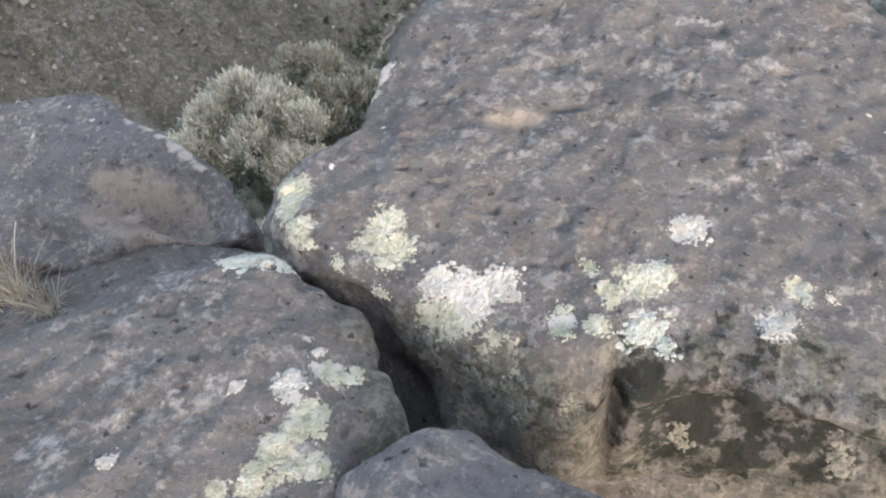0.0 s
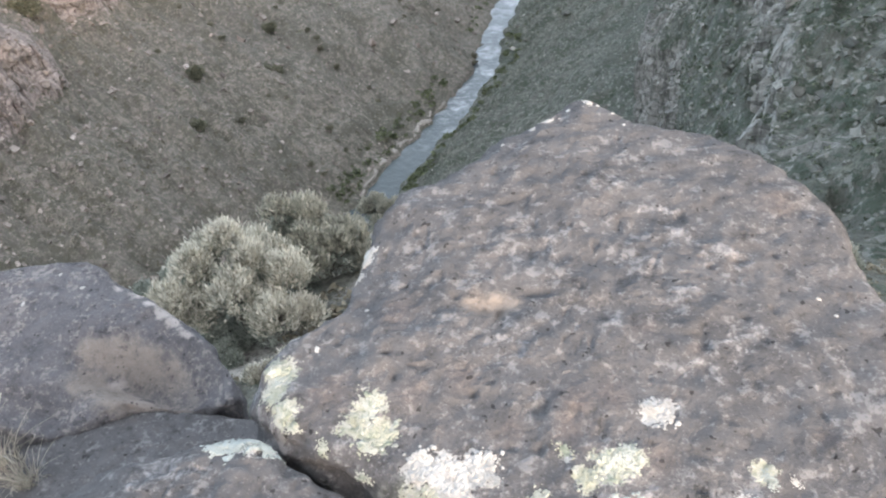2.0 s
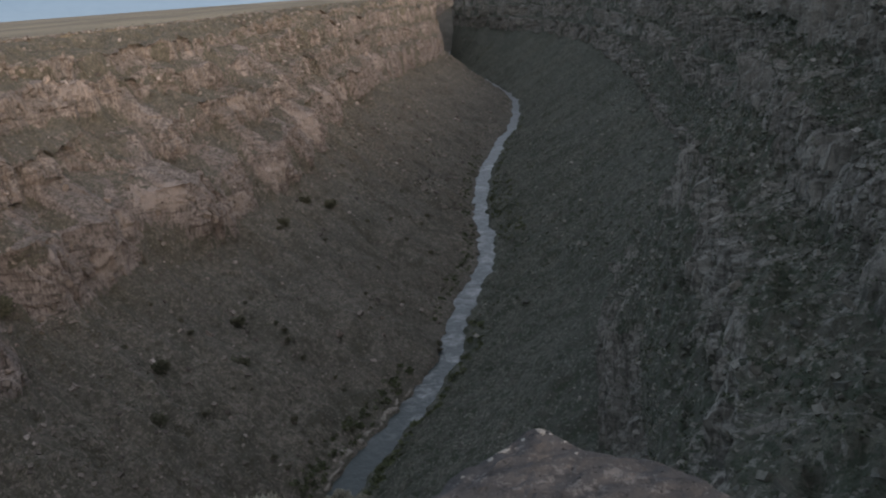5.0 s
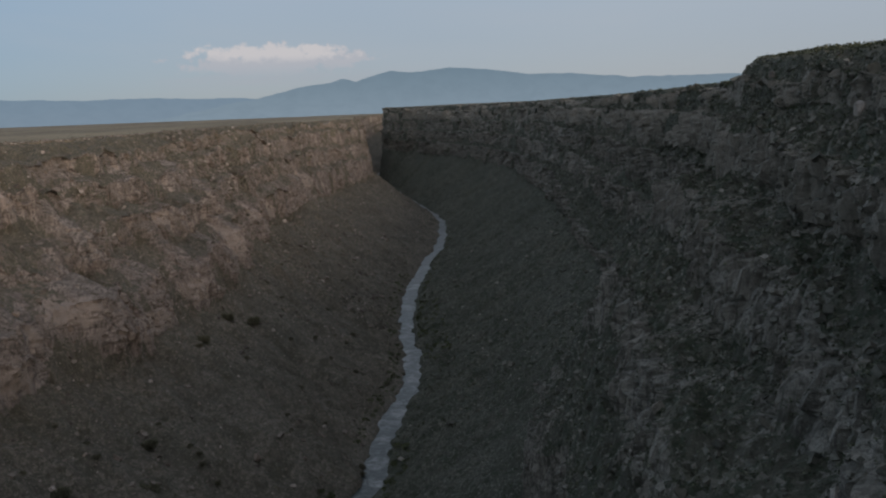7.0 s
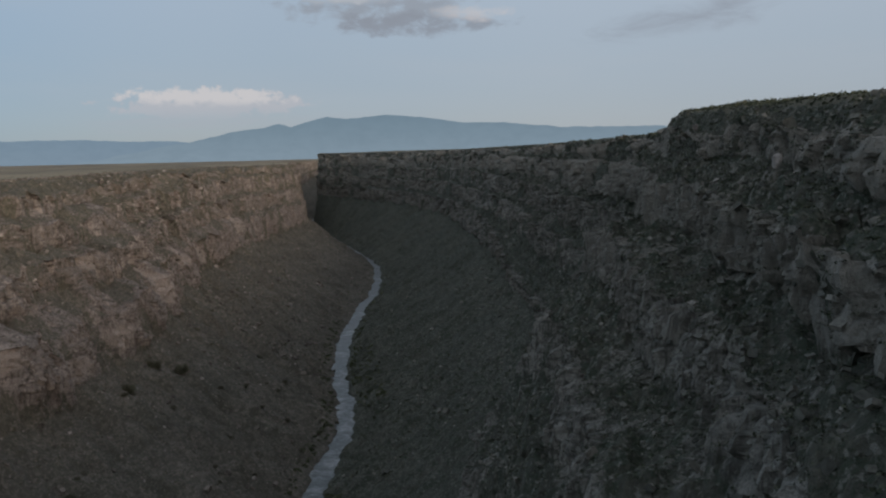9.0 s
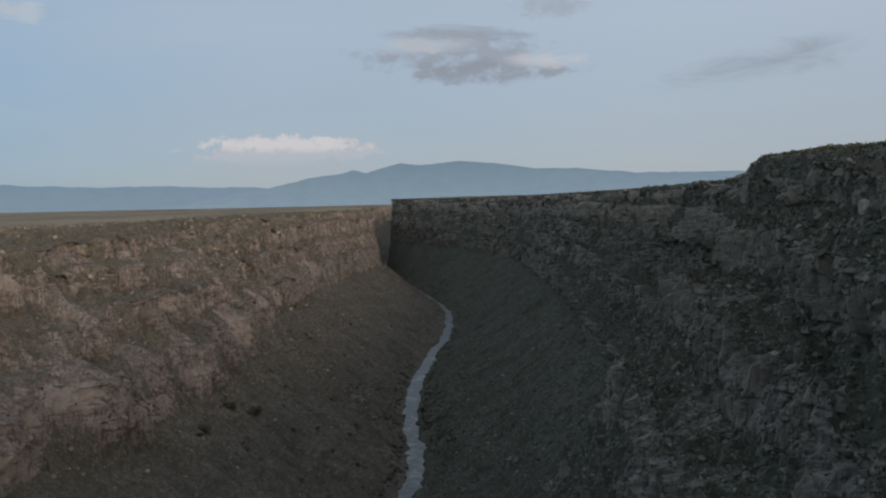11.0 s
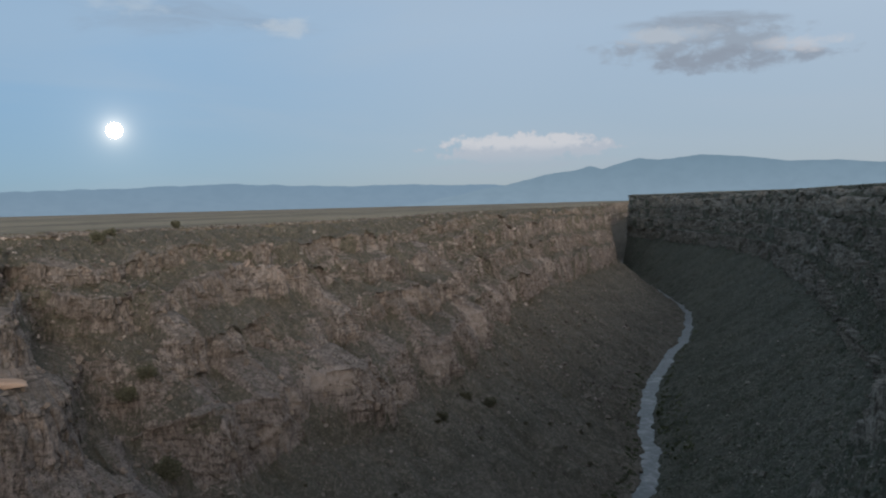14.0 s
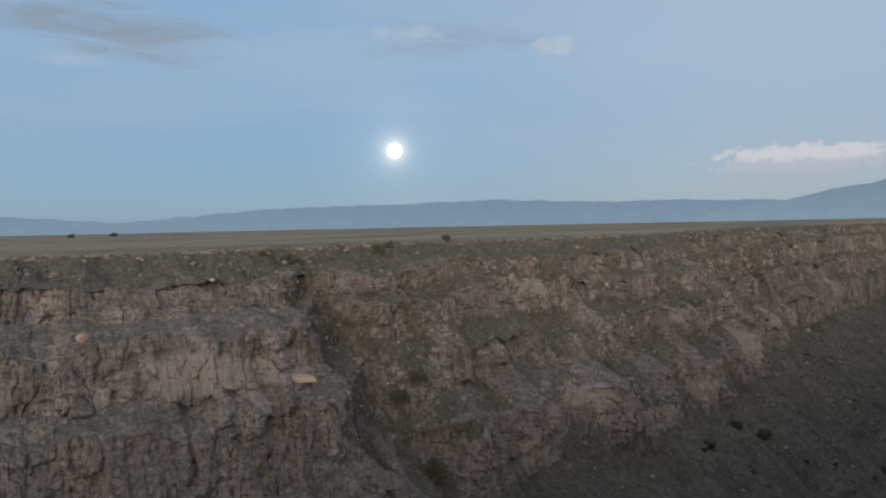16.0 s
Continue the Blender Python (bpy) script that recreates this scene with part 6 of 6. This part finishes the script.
def talus_junipers():
    """Small round junipers dotted over the talus: four built, the others copied."""
    rng = np.random.default_rng(44)
    low = west_wall[:46]
    p, r = scatter(low, west_rock[:46], 56, 43, 190, 760, False, 40)
    first = []
    for i, q in enumerate(p):
        w = float(r.uniform(2.2, 4.6))
        if i < 4:
            root = tagged(new("juniper"), "small round grey-green juniper on the talus slope", "tree", "junipers on the talus")
            limbs = [tube([(0, 0, -0.1), (0.02, 0.02, 0.3), (-0.03, 0.02, 0.5)], 0.06, 0.02, 5)]
            tips, ways = [], []
            for k2 in range(7):
                a = 6.283 * (k2 + rng.uniform(-0.5, 0.5)) / 6
                mid = np.array((math.cos(a), math.sin(a), 0)) * rng.uniform(0.1, 0.36) + np.array((0, 0, rng.uniform(0.18, 0.5)))
                limbs.append(tube([(0, 0, 0.1), mid * 0.6, mid], 0.02, 0.008, 4))
                d = rng.normal(0, 1, (26, 3))
                d /= np.linalg.norm(d, axis=1)[:, None]
                tips.append(mid + d * rng.uniform(0.10, 0.22) * rng.uniform(0.5, 1.1, (26, 1)))
                ways.append(d * 0.7 + np.array((0, 0, 0.6)))
            v, f = join(limbs)
            part("trunk", mesh_of("trunk", v, f, BARK), root)
            v, f = slivers(np.concatenate(tips), np.concatenate(ways), 3, 0.15, 0.05, rng)
            part("crown", mesh_of("crown", v, f, TALUS_LEAF, False), root)
            first.append(root)
            root.matrix_world = Matrix.LocRotScale(Vector(q), None, Vector((w, w, w * 0.95)))
        else:
            k2 = w / first[i % 4].scale.x
            copy_thing(first[i % 4], Matrix.LocRotScale(Vector(q), Euler((0, 0, r.random() * 6)), Vector((k2, k2, k2 * r.uniform(0.75, 1.1)))))


TALUS_LEAF = leaf_material("talus_juniper_leaf", [(0.0, (0.075, 0.075, 0.052)), (0.5, (0.125, 0.122, 0.086)), (1.0, (0.18, 0.172, 0.125))])
talus_junipers()


def stone_material(name, a, b):
    m = bpy.data.materials.new(name)
    k = Tree(m)
    n = k.noise(1.6, k.n("TexCoord").outputs["Object"], 5, 0.62)
    finish(k, k.mix(k.smooth(n, 0.35, 0.65), a, b), 0.92, n, 0.6, 0.12)
    return m


PALE_STONE = stone_material("pale_basalt", (0.30, 0.265, 0.24), (0.46, 0.42, 0.385))
BUFF_STONE = stone_material("buff_basalt", (0.38, 0.27, 0.20), (0.55, 0.42, 0.33))
GREY_STONE = stone_material("grey_basalt_block", (0.20, 0.19, 0.175), (0.32, 0.305, 0.285))
DARK_STONE = stone_material("dark_basalt", (0.11, 0.10, 0.09), (0.20, 0.18, 0.16))


def far_rock(x, y, z, size, turn, material, label, seed, group="single pale rocks"):
    bm = bmesh.new()
    bmesh.ops.create_icosphere(bm, subdivisions=4, radius=0.5)
    rng = np.random.default_rng(seed)
    cuts = [(Vector(rng.normal(0, 1, 3)).normalized(), rng.uniform(0.36, 0.50)) for _ in range(12)]
    for v in bm.verts:
        c = v.co.copy()
        c = Vector([math.copysign(abs(q * 2) ** 0.5 * 0.5, q) for q in c])
        # broken faces
        for way_off, far in cuts:
            c -= way_off * max(0.0, c.dot(way_off) - far)
        n = noise.noise(c * 2.2 + Vector((seed * 3.7, 0, 0))) * 0.10 + noise.noise(c * 6 + Vector((0, seed * 2.1, 0))) * 0.06
        v.co = c * (1 + n)
    me = bpy.data.meshes.new("rock")
    bm.to_mesh(me)
    bm.free()
    me.materials.append(material)
    ob = tagged(new("rock", me), label, "rock", group)
    ob.matrix_world = pose(x, y, z + size[2] * 0.25, 4, 5, turn) @ Matrix.Diagonal((*size, 1))


far_rock(50.9, 129.3, wall_at(EAST_TREE, 50.9, 129.3, -21.6), (2.8, 2.0, 1.7), 20, GREY_STONE, "pale angular boulder on a bench of the near wall", 1)
far_rock(49.2, 101.5, -2.3, (1.3, 1.2, 2.0), 15, GREY_STONE, "pale upright block under the near rim", 4)
far_rock(69.3, 183, wall_at(EAST_TREE, 69.3, 183, 7.6) - 0.2, (2.4, 2.0, 1.9), 40, DARK_STONE, "dark boulder perched on the rim", 2)
for i, (x, y, z, s, mat, txt) in enumerate(((-256.5, 223.8, -64.0, (24, 8, 4.4), BUFF_STONE, "long buff slab ledge on the headland"), (-250.0, 223.1, -70.3, (12, 6, 2.6), PALE_STONE, "short pale slab under the buff ledge"), (-300, 159, -44.5, (5.5, 4, 3), BUFF_STONE, "buff boulder on the headland"),
                                           (-180.7, 224, -143, (2.6, 2.2, 1.8), PALE_STONE, "white boulder on the talus"), (-147.3, 281.4, -160.5, (2.2, 1.8, 1.8), PALE_STONE, "white boulder on the talus"), (-149, 279, -160, (1.5, 1.4, 1.2), PALE_STONE, "small white boulder on the talus"), (-156.9, 288.5, -155, (3.2, 2.6, 2.0), PALE_STONE, "pale boulder on the talus"), (-260.5, 421, -39, (4.5, 3.5, 4.0), PALE_STONE, "pale block in the upper cliffs"))):
    far_rock(x, y, west_at(x, y, z) if i > 1 else z - 1, s, 35 + 40 * i if i > 1 else 48, mat, txt, 10 + i)


# ---- the river's banks ----
def gravel_bar():
    ok = (RIV[:, 1] > 262) & (RIV[:, 1] < 345)
    idx = np.where(ok)[0]
    rows = west_wall[:14, idx]
    f = np.sin(np.linspace(0, math.pi, len(idx)))
    pts = []
    for t in np.linspace(0, 1, 10):
        at = 1.75 + t * (0.35 + 1.3 * f * (0.55 + 0.9 * fbm(idx / 9.0, 0, 0, 3, 3)).clip(0, 1.2)) + 0.2 * fbm(idx / 5.0, t * 3, 0, 3, 4)
        i0 = np.floor(at).astype(int)
        w = (at - i0)[:, None]
        p = rows[i0, np.arange(len(idx))] * (1 - w) + rows[i0 + 1, np.arange(len(idx))] * w
        p[:, 2] += 0.10 + 0.9 * fbm(p[:, 0] / 4, p[:, 1] / 4, 0, 3, 6) - (0.6 if t in (0.0, 1.0) else 0)
        pts.append(p)
    me = mesh_of("ground_gravel", np.array(pts).reshape(-1, 3), grid_faces(10, len(idx)), stone_material("gravel", (0.19, 0.178, 0.155), (0.31, 0.29, 0.255)))
    tagged(new("ground_gravel", me), "pale gravel bar along the river's bank", "gravel", kind="structure")


gravel_bar()


def riverside():
    rng = np.random.default_rng(8)
    tem, fac = brush_templates(rng, 10, 30)
    spots = []
    for wall, lo, hi, rows, n in ((east_wall, 560, 720, (3, 11), 120), (east_wall, 250, 420, (3, 7), 90), (west_wall, 255, 360, (3, 7), 90), (west_wall, 420, 900, (3, 6), 130), (east_wall, 700, 1150, (3, 6), 130)):
        ok = np.where((wall[0, :, 1] > lo) & (wall[0, :, 1] < hi))[0]
        spots.append(wall[rng.integers(rows[0], rows[1], n), ok[rng.integers(0, len(ok), n)]])
    p = np.concatenate(spots)
    v, f = stamp(p, 2.0 + 3.2 * rng.random(len(p)) ** 2, tem, fac, rng, -0.02, 0.8)
    tagged(new("riverside_brush", mesh_of("riverside_brush", v, f, RIPARIAN, False)), "green brush along the river's banks", "brush", kind="stuff")


riverside()
